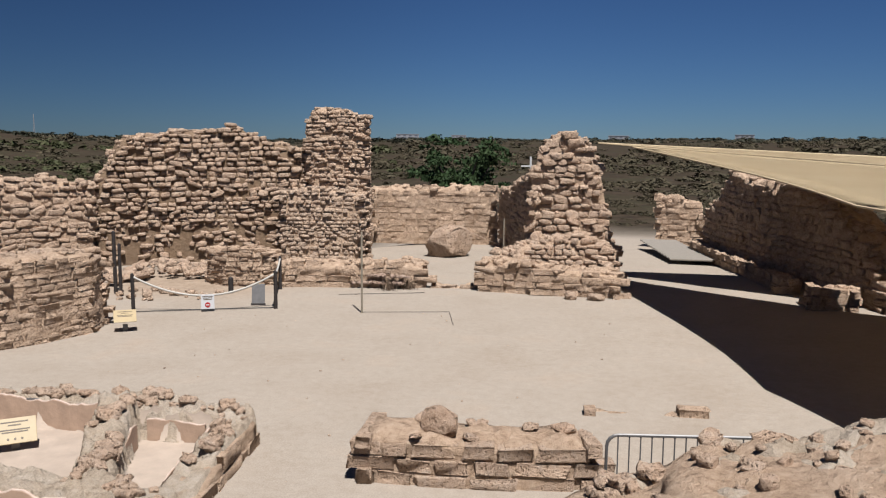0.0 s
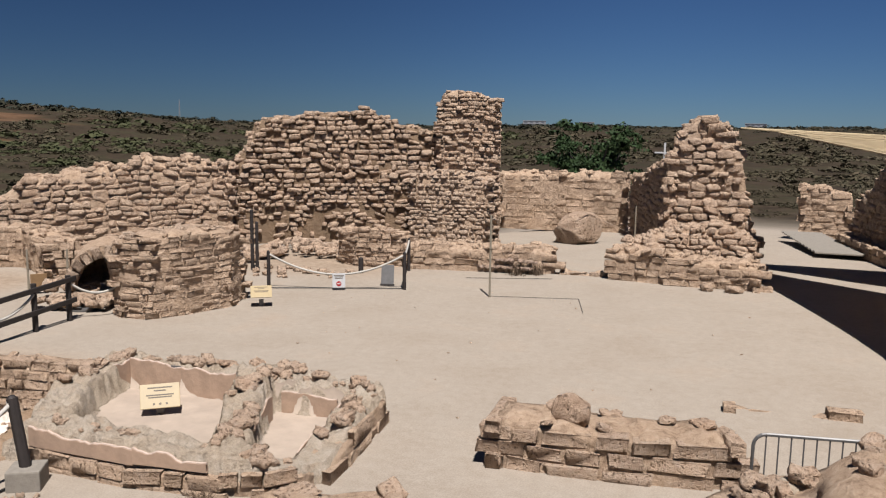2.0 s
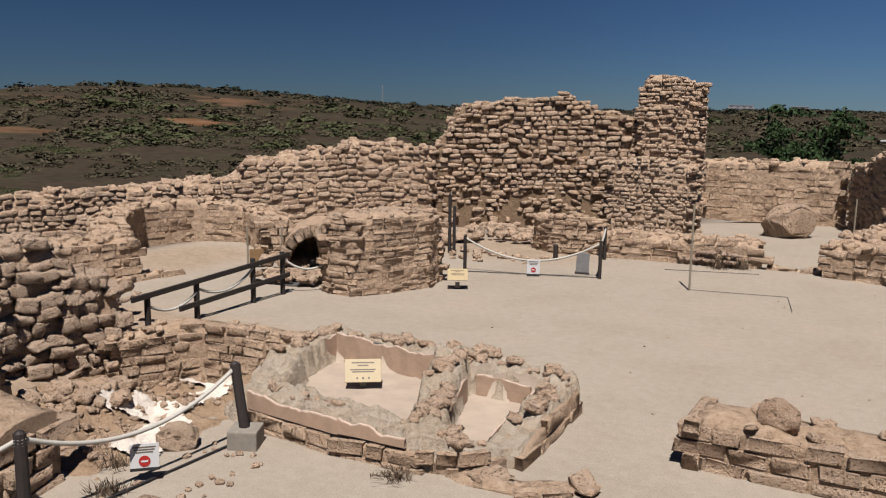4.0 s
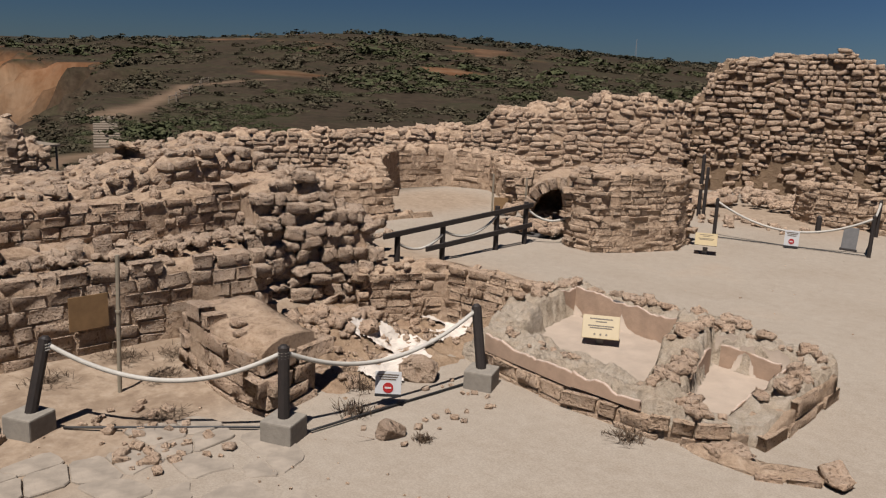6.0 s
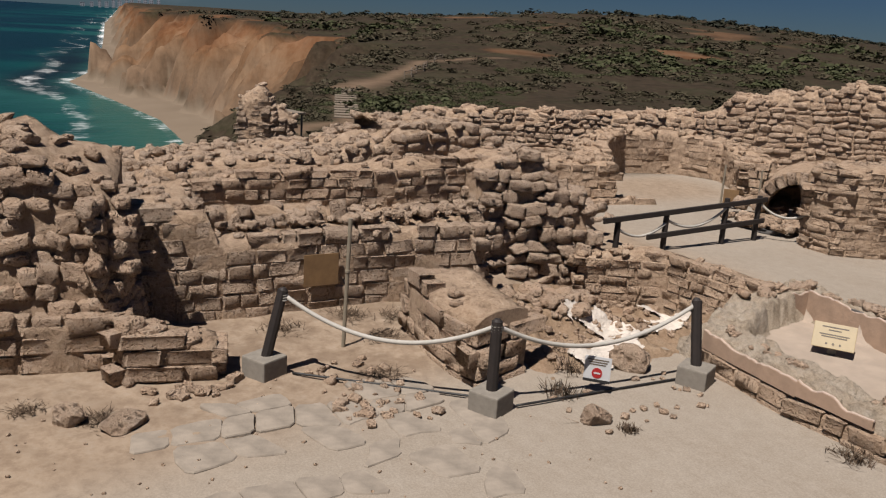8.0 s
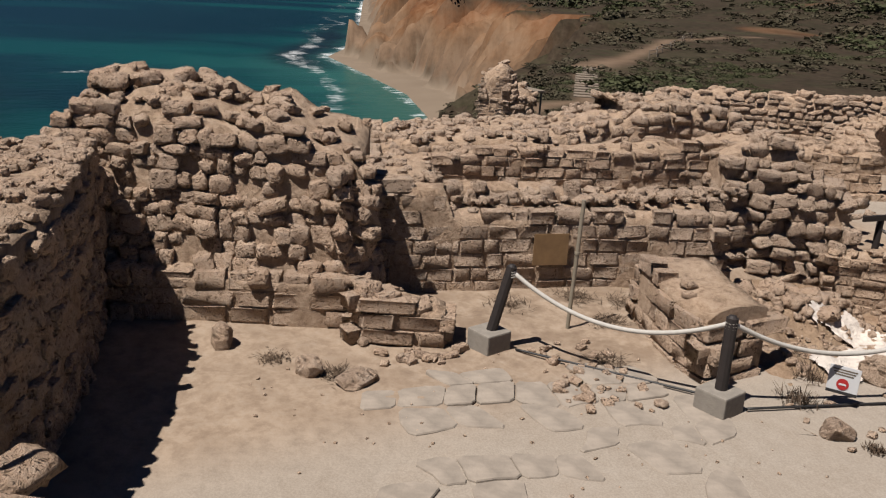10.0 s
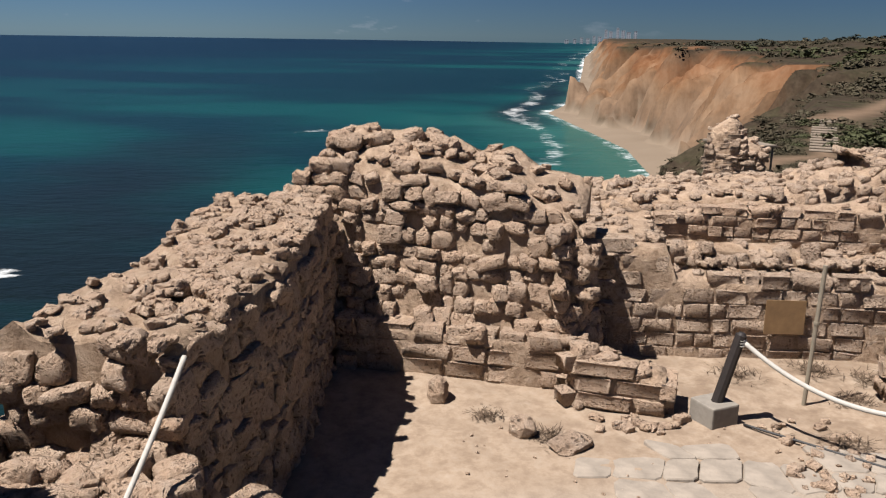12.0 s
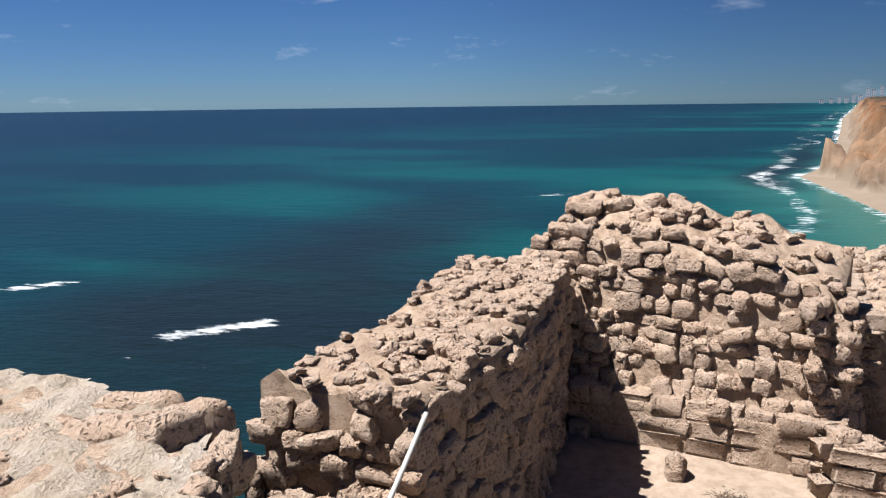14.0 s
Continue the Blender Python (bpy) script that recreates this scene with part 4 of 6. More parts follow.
def sheet_mesh(name, x0, x1, y0, y1, cell, height, material, keep=None):
    """A fine uneven sheet over a stretch of the plan; keep(x, y) tells which parts of it stay."""
    nx, ny = int((x1 - x0) / cell), int((y1 - y0) / cell)
    x, y = np.meshgrid(np.linspace(x0, x1, nx + 1), np.linspace(y0, y1, ny + 1), indexing="ij")
    z = height(x, y)
    i, j = np.meshgrid(np.arange(nx), np.arange(ny), indexing="ij")
    a = i * (ny + 1) + j
    quads = np.stack([a, a + ny + 1, a + ny + 2, a + 1], -1)
    if keep is not None:
        quads = quads[keep(x, y)[:-1, :-1]]
    quads = quads.reshape(-1, 4)
    used, back = np.unique(quads.ravel(), return_inverse=True)
    v = np.stack([x.ravel(), y.ravel(), z.ravel()], -1)[used]
    return mesh_np(name, v, back.reshape(-1, 4), material)


def ridge(x, y, a, b, half, h0, h1, soft=0.05):
    """Height of a bar with the given half width from a to b, sinking at its sides."""
    ax, ay, bx, by = *a, *b
    dx, dy = bx - ax, by - ay
    f = np.clip(((x - ax) * dx + (y - ay) * dy) / (dx * dx + dy * dy), 0, 1)
    d = np.hypot(x - ax - f * dx, y - ay - f * dy) + 0.10 * (fbm(x * 3.1, y * 3.1, 3, 51) - 0.5)
    return (h0 + (h1 - h0) * f + 0.15) * (1 - step(half, half + soft, d)) - 0.15


# ---- pools ----
def pool_height(x, y):
    bars = [((-7.75, 10.45), (-5.3, 10.28), 0.22, 0.56, 0.60, 0.04), ((-5.3, 10.28), (-3.85, 10.3), 0.30, 0.60, 0.47, 0.05),
            ((-7.58, 10.4), (-7.42, 8.95), 0.17, 0.58, 0.60, 0.04), ((-7.40, 8.95), (-6.95, 8.05), 0.20, 0.56, 0.46, 0.25),
            ((-6.98, 8.02), (-4.45, 7.88), 0.22, 0.47, 0.41, 0.36), ((-5.22, 9.95), (-5.02, 9.2), 0.22, 0.70, 0.58, 0.05),
            ((-5.02, 9.2), (-4.5, 7.85), 0.20, 0.54, 0.42, 0.10), ((-4.4, 7.8), (-3.85, 8.15), 0.15, 0.30, 0.26, 0.12),
            ((-3.72, 10.3), (-3.68, 9.4), 0.22, 0.46, 0.42, 0.05), ((-3.68, 9.4), (-3.70, 8.35), 0.22, 0.40, 0.24, 0.10)]
    z = np.full(np.shape(x), -0.15)
    for a, b, half, h0, h1, soft in bars:
        z = np.maximum(z, ridge(x, y, a, b, half, h0, h1, soft))
    inside = (x > -7.5) & (x < -3.7) & (y < 10.3) & (y > 7.85 + 0.0 * x) & (x < -3.9 + 0.25 * (y - 8.0))
    floor = np.where(x < -4.9 - 0.35 * (y - 8.6) * 0.6, 0.18 + 0.03 * (fbm(x * 3, y * 3, 3, 53) - 0.5), 0.13 + 0.02 * (fbm(x * 3, y * 3, 3, 54) - 0.5))
    rough = (0.20 * (fbm(x * 4.2, y * 4.2, 4, 52) - 0.5) + 0.10 * (np.abs(fbm(x * 9, y * 9, 3, 57) - 0.5) * 2 - 0.25)) * step(0.22, 0.34, z)
    front = np.interp(x, [-7.1, -5.5, -4.4, -3.95, -3.5], [7.80, 7.64, 7.68, 7.88, 8.35])
    return np.where((y < front) | (x > -3.52), -0.15, np.maximum(z + rough, np.where(inside, floor, -0.15)))


def pool_floor_keep(x, y):
    return (pool_height(x, y) < 0.235) & (x > -7.4) & (x < -3.9) & (y > 7.95) & (y < 10.2)


pools = thing("plastered_pool", pose(0, 0, 0), "twin bath pools lined with worn pink plaster", "pool")
crown = new("pool_body", sheet_mesh("pool_body", -8.1, -3.2, 7.4, 10.9, 0.032, pool_height, CRUST))
crown.parent = pools
basin = new("pool_floor", sheet_mesh("pool_floor", -7.5, -3.8, 7.9, 10.3, 0.04, lambda x, y: pool_height(x, y) + 0.008, POOL_FLOOR, pool_floor_keep))
basin.parent = pools
for name, pts, label, thick in (("wall_pool_south", [(-7.02, 7.70, 0.27), (-5.5, 7.54, 0.25), (-4.4, 7.58, 0.30)], "low courses of tan blocks under the pools", 0.3),
                                ("wall_pool_corner", [(-4.4, 7.60, 0.24), (-3.95, 7.78, 0.22), (-3.5, 8.25, 0.2)], "broken corner courses of the pools", 0.3),
                                ("wall_pool_east", [(-3.43, 8.3, 0.18), (-3.43, 9.0, 0.34), (-3.46, 10.35, 0.42)], "end wall of the pools in large blocks", 0.4)):
    wall(name, pts, label, thick, size=(0.34, 0.16) if name != "wall_pool_east" else (0.36, 0.21), kind="ashlar", colour="ochre", side=(-4.0, 3.0) if name != "wall_pool_east" else (2, 9), ragged=0.05, cap=0.0, limit=150, proud=0.05, ends=False)


def plaster_sheet(a, b, z0, h0, h1, seed):
    """Plaster on a face, from z0 up, with a broken upper edge."""
    bm = bmesh.new()
    a, b = Vector((*a, 0)), Vector((*b, 0))
    d = b - a
    n = Vector((d.y, -d.x, 0)).normalized() * 0.02
    k = max(6, int(d.length / 0.06))
    prev, rim = None, []
    for i in range(k + 1):
        p = a + d * i / k + n * 1.6 * (float(fbm(i * 0.2, seed + 9, 2)) - 0.5)
        h = h0 + (h1 - h0) * i / k + 0.16 * (float(fbm(i * 0.3, seed, 3)) - 0.5)
        rim.append(p + Vector((0, 0, h)))
        ring = [bm.verts.new(p + n * s + Vector((0, 0, z))) for s, z in ((1, z0), (1, h), (-1, h + 0.01), (-1, z0))]
        if prev:
            for q in range(4):
                bm.faces.new((prev[q], prev[(q + 1) % 4], ring[(q + 1) % 4], ring[q]))
        prev = ring
    bmesh.ops.recalc_face_normals(bm, faces=bm.faces)
    return bm, rim


for i, (a, b, z0, h0, h1) in enumerate((((-7.34, 9.0), (-7.36, 10.2), 0.1, 0.46, 0.60), ((-7.36, 10.18), (-5.5, 10.02), 0.1, 0.62, 0.56),
                                        ((-4.86, 9.66), (-4.68, 8.75), 0.08, 0.46, 0.28), ((-4.86, 9.98), (-4.05, 9.97), 0.08, 0.46, 0.34),
                                        ((-3.98, 9.95), (-3.96, 8.5), 0.08, 0.36, 0.20), ((-7.0, 7.76), (-5.5, 7.61), 0.25, 0.45, 0.42), ((-5.5, 7.61), (-4.6, 7.63), 0.27, 0.42, 0.38))):
    bm, rim = plaster_sheet(a, b, z0, h0, h1, i * 3.3)
    part("plaster_face", bm, PLASTER, pools)
    part("lime_edge", tube(bmesh.new(), rim, 0.016, 5), LIME_EDGE, pools)


# crusted top of the bank below the lookout
def bank_height(x, y):
    crest = np.interp(x, [0.2, 0.5, 1.0, 1.5, 1.8, 2.5, 3.0, 5.5], [0.3, 0.66, 0.93, 1.05, 1.34, 1.46, 1.56, 1.58])
    z = crest - 0.02 - 0.05 * np.clip(7.6 - y, 0, 5) + 0.34 * (fbm(x * 1.4, y * 1.4, 4, 61) - 0.5) + 0.22 * (np.abs(fbm(x * 2.6, y * 2.6, 3, 62) - 0.5) * 2 - 0.3) + 0.14 * (fbm(x * 6.5, y * 6.5, 3, 65) - 0.5)
    out = step(7.75, 8.0, y + 0.3 * (fbm(x * 2, y * 2, 2, 63) - 0.5)) + (1 - step(0.3, 0.7, x + 0.6 * (fbm(y * 1.5, x, 2, 64) - 0.5)))
    out = out + (1 - step(4.3, 4.8, y)) + step(5.5, 5.9, x)
    return z - 1.75 * np.clip(out, 0, 1)


def near_top_height(x, y):
    return 2.13 + 0.16 * (fbm(x * 1.5, y * 1.5, 4, 81) - 0.5) + 0.12 * (np.abs(fbm(x * 4, y * 4, 3, 82) - 0.5) * 2 - 0.25) + 0.05 * (fbm(x * 11, y * 11, 2, 83) - 0.5)


def near_top_keep(x, y):
    wob = 0.16 * (fbm(x * 3, y * 3, 3, 84) - 0.5)
    return (y + wob < np.interp(x, [-4.55, -3.6, -2.2, 2.5], [-2.9, -2.42, -2.12, -2.32])) & (x + wob > -4.68 + 0.18 * (y + 2.8))


tagged(new("wall_top_crust", sheet_mesh("wall_top_crust", -5.3, 2.3, -5.3, -2.1, 0.045, near_top_height, CRUST, near_top_keep)), "eroded flat mortar top of the thick wall", "wall top", kind="structure")
tagged(new("bank_crust", sheet_mesh("bank_crust", 0.05, 6.0, 4.2, 8.2, 0.05, bank_height, CRUST)), "pale eroded mortar crust over the rubble bank", "ground", kind="structure")


def lump(r, h, seed, sub=3, rough=0.35):
    """An uneven mound, or for small roughness an angular rock with worn edges."""
    bm = bmesh.new()
    if rough > 0.4:
        bmesh.ops.create_icosphere(bm, subdivisions=sub, radius=1.0)
        for v in bm.verts:
            n = noise.noise(v.co * 1.3 + Vector((seed * 3.7, seed, 0))) + 0.5 * noise.noise(v.co * 3.1 + Vector((seed, 0, seed)))
            v.co *= 1 + rough * n
    else:
        rng = np.random.default_rng(int(seed * 100))
        for _ in range(40):
            p = rng.normal(0, 1, 3)
            bm.verts.new(Vector(p / (np.abs(p) ** 2.6).sum() ** (1 / 2.6) * rng.uniform(0.78, 1.0)))
        out = bmesh.ops.convex_hull(bm, input=list(bm.verts))
        bmesh.ops.delete(bm, geom=[v for v in bm.verts if not v.link_faces], context="VERTS")
        bmesh.ops.bevel(bm, geom=list(bm.edges), offset=0.07, segments=2, affect="EDGES", profile=0.6)
        for v in bm.verts:
            v.co *= 1 + 0.10 * noise.noise(v.co * 2.3 + Vector((seed, 0, 0)))
    for v in bm.verts:
        v.co = Vector((v.co.x * r[0], v.co.y * r[1], v.co.z * h))
    return bm


def place_lump(name, x, y, z, r, h, seed, material, label, category, turn=0, rough=0.35, smooth=False):
    ob = part(name, lump(r, h, seed, 3, rough), material, None, label, smooth)
    ob.matrix_world = pose(x, y, z, 0, 0, turn)
    tagged(ob, label, category)
    return ob


ROCK = stone_mat("rock", SAND_TINTS, False, 0.5, 0.12, 4.0)
place_lump("boulder", -3.05, 29.6, 0.5, (0.95, 0.75), 0.68, 3.3, ROCK, "large pale fallen block of sandstone in the chamber", "boulder", 10, 0.3)
def pit_height(x, y):
    z = terrain(x, y)[0]
    edge = np.minimum.reduce([step(-11.2, -10.7, x), 1 - step(-7.6, -7.1, x), step(5.4, 6.0, y), 1 - step(9.9, 10.2, y)])
    heap = 0.42 * np.exp(-(((x + 10.2) / 0.8) ** 2 + ((y - 7.9) / 1.3) ** 2)) + 0.25 * np.exp(-(((x + 9.6) / 0.6) ** 2 + ((y - 6.6) / 0.5) ** 2))
    return z - 0.05 + edge * (0.08 + heap + 0.26 * (fbm(x * 2.0, y * 2.0, 4, 71) - 0.4) + 0.07 * (fbm(x * 9, y * 9, 2, 72) - 0.5))


tagged(new("ground_pit", sheet_mesh("ground_pit", -11.3, -7.0, 5.3, 10.3, 0.045, pit_height, EARTH)), "lumpy reddish earth of the sunken room", "ground", kind="structure")


def lime_keep(x, y):
    """A broken white band that runs down through the room, with two spurs."""
    way = [(-10.3, 10.15), (-9.5, 9.75), (-9.1, 9.1), (-8.45, 8.35), (-8.0, 7.4), (-7.5, 6.5)]
    d = np.full(np.shape(x), 9.0)
    for a, b, w in [(p, q, 0.0) for p, q in zip(way, way[1:])] + [((-9.25, 8.75), (-9.75, 8.1), 0.05), ((-8.2, 7.6), (-8.5, 6.9), 0.08)]:
        f = np.clip(((x - a[0]) * (b[0] - a[0]) + (y - a[1]) * (b[1] - a[1])) / ((b[0] - a[0]) ** 2 + (b[1] - a[1]) ** 2), 0, 1)
        d = np.minimum(d, np.hypot(x - a[0] - f * (b[0] - a[0]), y - a[1] - f * (b[1] - a[1])) + w)
    return d + 0.75 * (fbm(x * 3.3, y * 3.3, 5, 73) - 0.5) < 0.26


lime = new("lime_patch", sheet_mesh("lime_patch", -10.8, -7.1, 6.0, 10.3, 0.03, lambda x, y: pit_height(x, y) + 0.03 + 0.06 * fbm(x * 6, y * 6, 3, 74), LIME, lime_keep))
tagged(lime, "bright white lime plaster remnant in the sunken room", "plaster")
for i, (x, y, s, sz) in enumerate(((-9.15, -0.25, 0.17, 0.2), (-8.35, 0.64, 0.17, 0.15), (-8.1, 1.1, 0.26, 0.08), (-9.0, 1.3, 0.08, 0.07), (-9.2, 8.9, 0.13, 0.24), (-8.1, 7.0, 0.22, 0.2), (-7.3, 6.85, 0.28, 0.22), (-6.3, 5.5, 0.2, 0.16), (-0.95, 9.7, 0.28, 0.22), (-8.0, 5.0, 0.22, 0.15),
                                      (1.05, 21.75, 0.2, 0.16), (1.7, 21.65, 0.25, 0.14))):
    z = float(terrain(np.array([x]), np.array([y]))[0][0]) + (0.55 if i == 8 else 0)
    place_lump("fallen_stone", x, y, z + sz * 0.5, (s, s * 0.8), sz, 20 + i * 2.3, ROCK, "rough fallen sandstone lying on the earth", "stone", i * 67, 0.3)

scatter("rubble_sunken_room", "loose rubble on the floor of the sunken room", [(-9.4, 8.2, pit_height, 1.4, 1.7, 260, 0.12), (-10.1, 7.6, pit_height, 0.6, 1.3, 90, 0.22), (-8.4, 6.7, pit_height, 0.8, 0.7, 90, 0.13), (-9.0, 7.6, pit_height, 1.2, 1.2, 160, 0.07)], limit=220)
scatter("rubble_pool_rim", "broken blocks set in the pools' mortared walls", [(-6.3, 10.4, pool_height, 1.3, 0.12, 26, 0.16), (-4.5, 10.3, pool_height, 0.7, 0.2, 22, 0.16), (-5.1, 9.5, pool_height, 0.14, 0.45, 12, 0.18), (-4.7, 8.4, pool_height, 0.16, 0.5, 16, 0.17),
    (-3.72, 9.5, pool_height, 0.12, 0.8, 20, 0.17), (-4.0, 8.0, pool_height, 0.3, 0.2, 14, 0.18), (-7.5, 9.7, pool_height, 0.1, 0.7, 14, 0.18), (-6.3, 7.95, pool_height, 0.6, 0.12, 16, 0.10)], limit=150)
scatter("rubble_bank", "stones showing through the bank's crust", [(3.0, 6.6, bank_height, 2.2, 1.0, 90, 0.14), (1.2, 7.4, bank_height, 0.8, 0.4, 30, 0.18)], limit=90)
scatter("wall_top_blocks", "large squared blocks on the seaward wall's crest", [(-11.1, -1.35, 2.6, 0.12, 0.25, 4, 0.3), (-11.0, -0.3, 2.55, 0.3, 0.4, 5, 0.26)], limit=12, category="stone blocks")
scatter("rubble_room_edge", "small stones strewn between post and room", [(-7.9, 3.6, None, 0.9, 0.5, 60, 0.10), (-6.5, 6.2, None, 0.5, 1.0, 25, 0.08), (-8.6, 1.9, None, 0.2, 0.5, 20, 0.12)], limit=60)
scatter("rubble_pit", "earth and stones heaped below the tall wall", [(-10.3, 24.2, 0.15, 2.2, 1.2, 120, 0.25), (-12.5, 22.5, 0.1, 1.4, 1.2, 50, 0.3), (-9.5, 20.6, None, 1.3, 0.7, 30, 0.2)], limit=60)
scatter("rubble_bench", "reddish broken bricks set in the bench wall", [(-4.2, 22.56, 0.12, 0.75, 0.05, 40, 0.13), (-4.0, 22.58, 0.32, 0.65, 0.05, 35, 0.13)], colour="red", limit=60, category="bricks")
scatter("rubble_arch", "rubble in front of the vault", [(-12.2, 15.2, 0.12, 0.8, 0.5, 50, 0.26), (-13.0, 16.6, 0.2, 0.7, 0.8, 40, 0.3)], limit=60)
scatter("rubble_terrace", "tumbled stones on the wall terrace", [(-11.3, 4.6, 1.12, 0.35, 2.6, 150, 0.16), (-11.9, 8.6, 1.2, 0.7, 0.6, 50, 0.25), (-13.8, 9.5, 0.5, 1.8, 1.5, 90, 0.3)], colour="grey", limit=100)
scatter("rubble_seaside", "scree between the broken wall ends", [(-4.95, -2.4, 1.15, 0.3, 0.6, 30, 0.3), (-5.0, -1.75, 0.8, 0.35, 0.35, 25, 0.35)], limit=50)
scatter("rubble_yard", "pebbles on the trodden yard", [(-6.0, 2.6, None, 2.6, 2.6, 130, 0.028), (-2.5, 15, None, 5, 6, 60, 0.03)], limit=40, category="pebbles")
wall("wall_gap_fill", [(-5.25, -3.0, 1.0), (-4.7, -2.6, 1.25), (-4.4, -2.2, 0.9)], "low broken sill between the seaward walls", 0.9, size=(0.5, 0.3), ragged=0.25, side=(-3, 2), base=-0.5, cap=0.8)
wall("wall_footing", [(-9.3, 1.25, 0.6), (-9.0, 1.38, 0.55), (-8.75, 2.3, 0.42)], "stepped footing of squared blocks", 0.55, size=(0.44, 0.2), kind="ashlar", ragged=0.04, cap=0.6, rows_from=0.0, base=-0.1)
wall("kerb_yard", [(0.95, 12.3, 0.015), (3.0, 12.3, 0.015)], "row of flush kerb stones in the yard", 0.2, size=(0.4, 0.2), kind="ashlar", colour="ochre", cap=0, fill=0.7, category="kerb", base=-0.1)
wall("kerb_pool", [(-4.2, 7.62, 0.08), (-3.2, 7.6, 0.1), (-2.46, 8.1, 0.07)], "flat broken kerb slabs beside the pools", 0.35, size=(0.5, 0.1), kind="ashlar", cap=0.8, category="kerb")
wall("threshold", [(-2.9, 22.85, 0.1), (-1.5, 22.88, 0.1)], "worn stone threshold of the chamber", 0.4, size=(0.45, 0.12), kind="ashlar", colour="grey", cap=0.2, category="threshold")


# paving slabs
FLAG = plain("flagstone", (0.205, 0.172, 0.138), 0.95, 0, 0.28, 3.5, 0.012)
def slabs():
    """Flat worn slabs, close together and nearly flush with the sand; the sand covers more of them towards the lookout."""
    rng = np.random.default_rng(77)
    floor = tagged(new("pavement"), "worn flagstones sunk into the sand", "pavement", kind="structure")
    nx, ny = 8, 9
    corner = {}
    for i in range(nx + 1):
        for j in range(ny + 1):
            u, v = i * 0.44 + rng.uniform(-0.11, 0.11), (j + 0.5 * (i % 2) * 0.6) * 0.40 + rng.uniform(-0.10, 0.10)
            corner[i, j] = (-8.25 + u * 0.97 + v * 0.05, 1.05 + v - u * 0.06)
    for i in range(nx):
        for j in range(ny):
            pts = [corner[i, j], corner[i + 1, j], corner[i + 1, j + 1], corner[i, j + 1]]
            cx, cy = sum(p[0] for p in pts) / 4, sum(p[1] for p in pts) / 4
            if rng.random() < 0.12 + 0.16 * i * 0.6 or (cy < 1.7 and cx < -7.7) or cy > 4.9 + 0.3 * (cx + 7) or (cx < -7.9 and cy > 2.5):
                continue
            outline = []
            for k in range(4):
                a, b = pts[k], pts[(k + 1) % 4]
                outline += [(a[0] * 0.88 + b[0] * 0.12, a[1] * 0.88 + b[1] * 0.12), ((a[0] + b[0]) / 2 + rng.normal(0, 0.018), (a[1] + b[1]) / 2 + rng.normal(0, 0.018)), (a[0] * 0.12 + b[0] * 0.88, a[1] * 0.12 + b[1] * 0.88)]
            h = rng.uniform(0.012, 0.028)
            bm = bmesh.new()
            rings = []
            for f, z in ((0.94, h), (0.975, h - 0.012), (0.985, -0.08)):
                rings.append([bm.verts.new(((x - cx) * f, (y - cy) * f, z)) for x, y in outline])
            bm.faces.new(rings[0])
            for r0, r1 in zip(rings, rings[1:]):
                for k in range(len(outline)):
                    bm.faces.new((r1[k], r1[(k + 1) % len(outline)], r0[(k + 1) % len(outline)], r0[k]))
            ob = part("slab", bm, FLAG, floor)
            ob.matrix_world = pose(cx, cy, 0.0, rng.normal(0, 0.8), rng.normal(0, 0.8), 0)


slabs()


# ---- vault ----
def vault():
    ring = thing("vault", pose(-11.9, 15.85, 0.3, 0, 0, 34), "small broken barrel vault with a dark opening", "vault")
    bm = bmesh.new()
    prof = []
    for k in range(13):
        a = math.pi * k / 12
        prof.append((math.cos(a), math.sin(a)))
    rings = []
    for y in (0.0, 1.6):
        for r in (0.68, 0.95):
            rings.append([bm.verts.new((c * r * (1 + 0.05 * noise.noise((c * 2, s * 2, r))), y, s * r * 1.05)) for c, s in prof])
    f_in, f_out, b_in, b_out = rings
    for r0, r1 in ((f_in, f_out), (f_out, b_out), (b_out, b_in), (b_in, f_in)):
        for k in range(12):
            bm.faces.new((r0[k], r0[k + 1], r1[k + 1], r1[k]))
    bm.faces.new(b_in)
    bmesh.ops.recalc_face_normals(bm, faces=bm.faces)
    part("vault_shell", bm, CORE, ring)
    rng = np.random.default_rng(8)
    for k in range(11):
        a = math.pi * (k + 0.5) / 11
        ob = new("voussoir", SHARED[("ashlar", "grey", k % 5)] if ("ashlar", "grey", k % 5) in SHARED else next(iter(SHARED.values())))
        ob.parent = ring
        ob.matrix_basis = pose(0.83 * math.cos(a), -0.02, 0.86 * math.sin(a), 0, 90 - math.degrees(a), 0) @ Matrix.Diagonal((0.19, 0.3, rng.uniform(0.24, 0.34), 1))


vault()

# ---- rope posts, ropes, signs ----
def wooden_post(x, y, z, h, label, lean=(0, 0), block=None, r=0.065, group="rope posts"):
    base = thing("rope_post", pose(x, y, z), label, "post", group)
    z0 = 0.0
    if block:
        part("concrete_foot", box(bmesh.new(), (block, block, 0.27), (0, 0, 0.1), 0.02, (0, 0, 25)), CONCRETE, base, "square concrete foot")
        z0 = 0.15
    bm = rod(bmesh.new(), (0, 0, z0 - 0.02), (lean[0], lean[1], z0 + h), r, 10, r * 0.95)
    part("shaft", bm, DARK_WOOD, base)
    bm = rod(bmesh.new(), (lean[0], lean[1], z0 + h - 0.01), (lean[0] * 1.03, lean[1] * 1.03, z0 + h + 0.025), r * 0.9, 10, r * 0.5)
    part("cap", bm, DARK_WOOD, base)
    return Vector((x + lean[0], y + lean[1], z + z0 + h - 0.05))


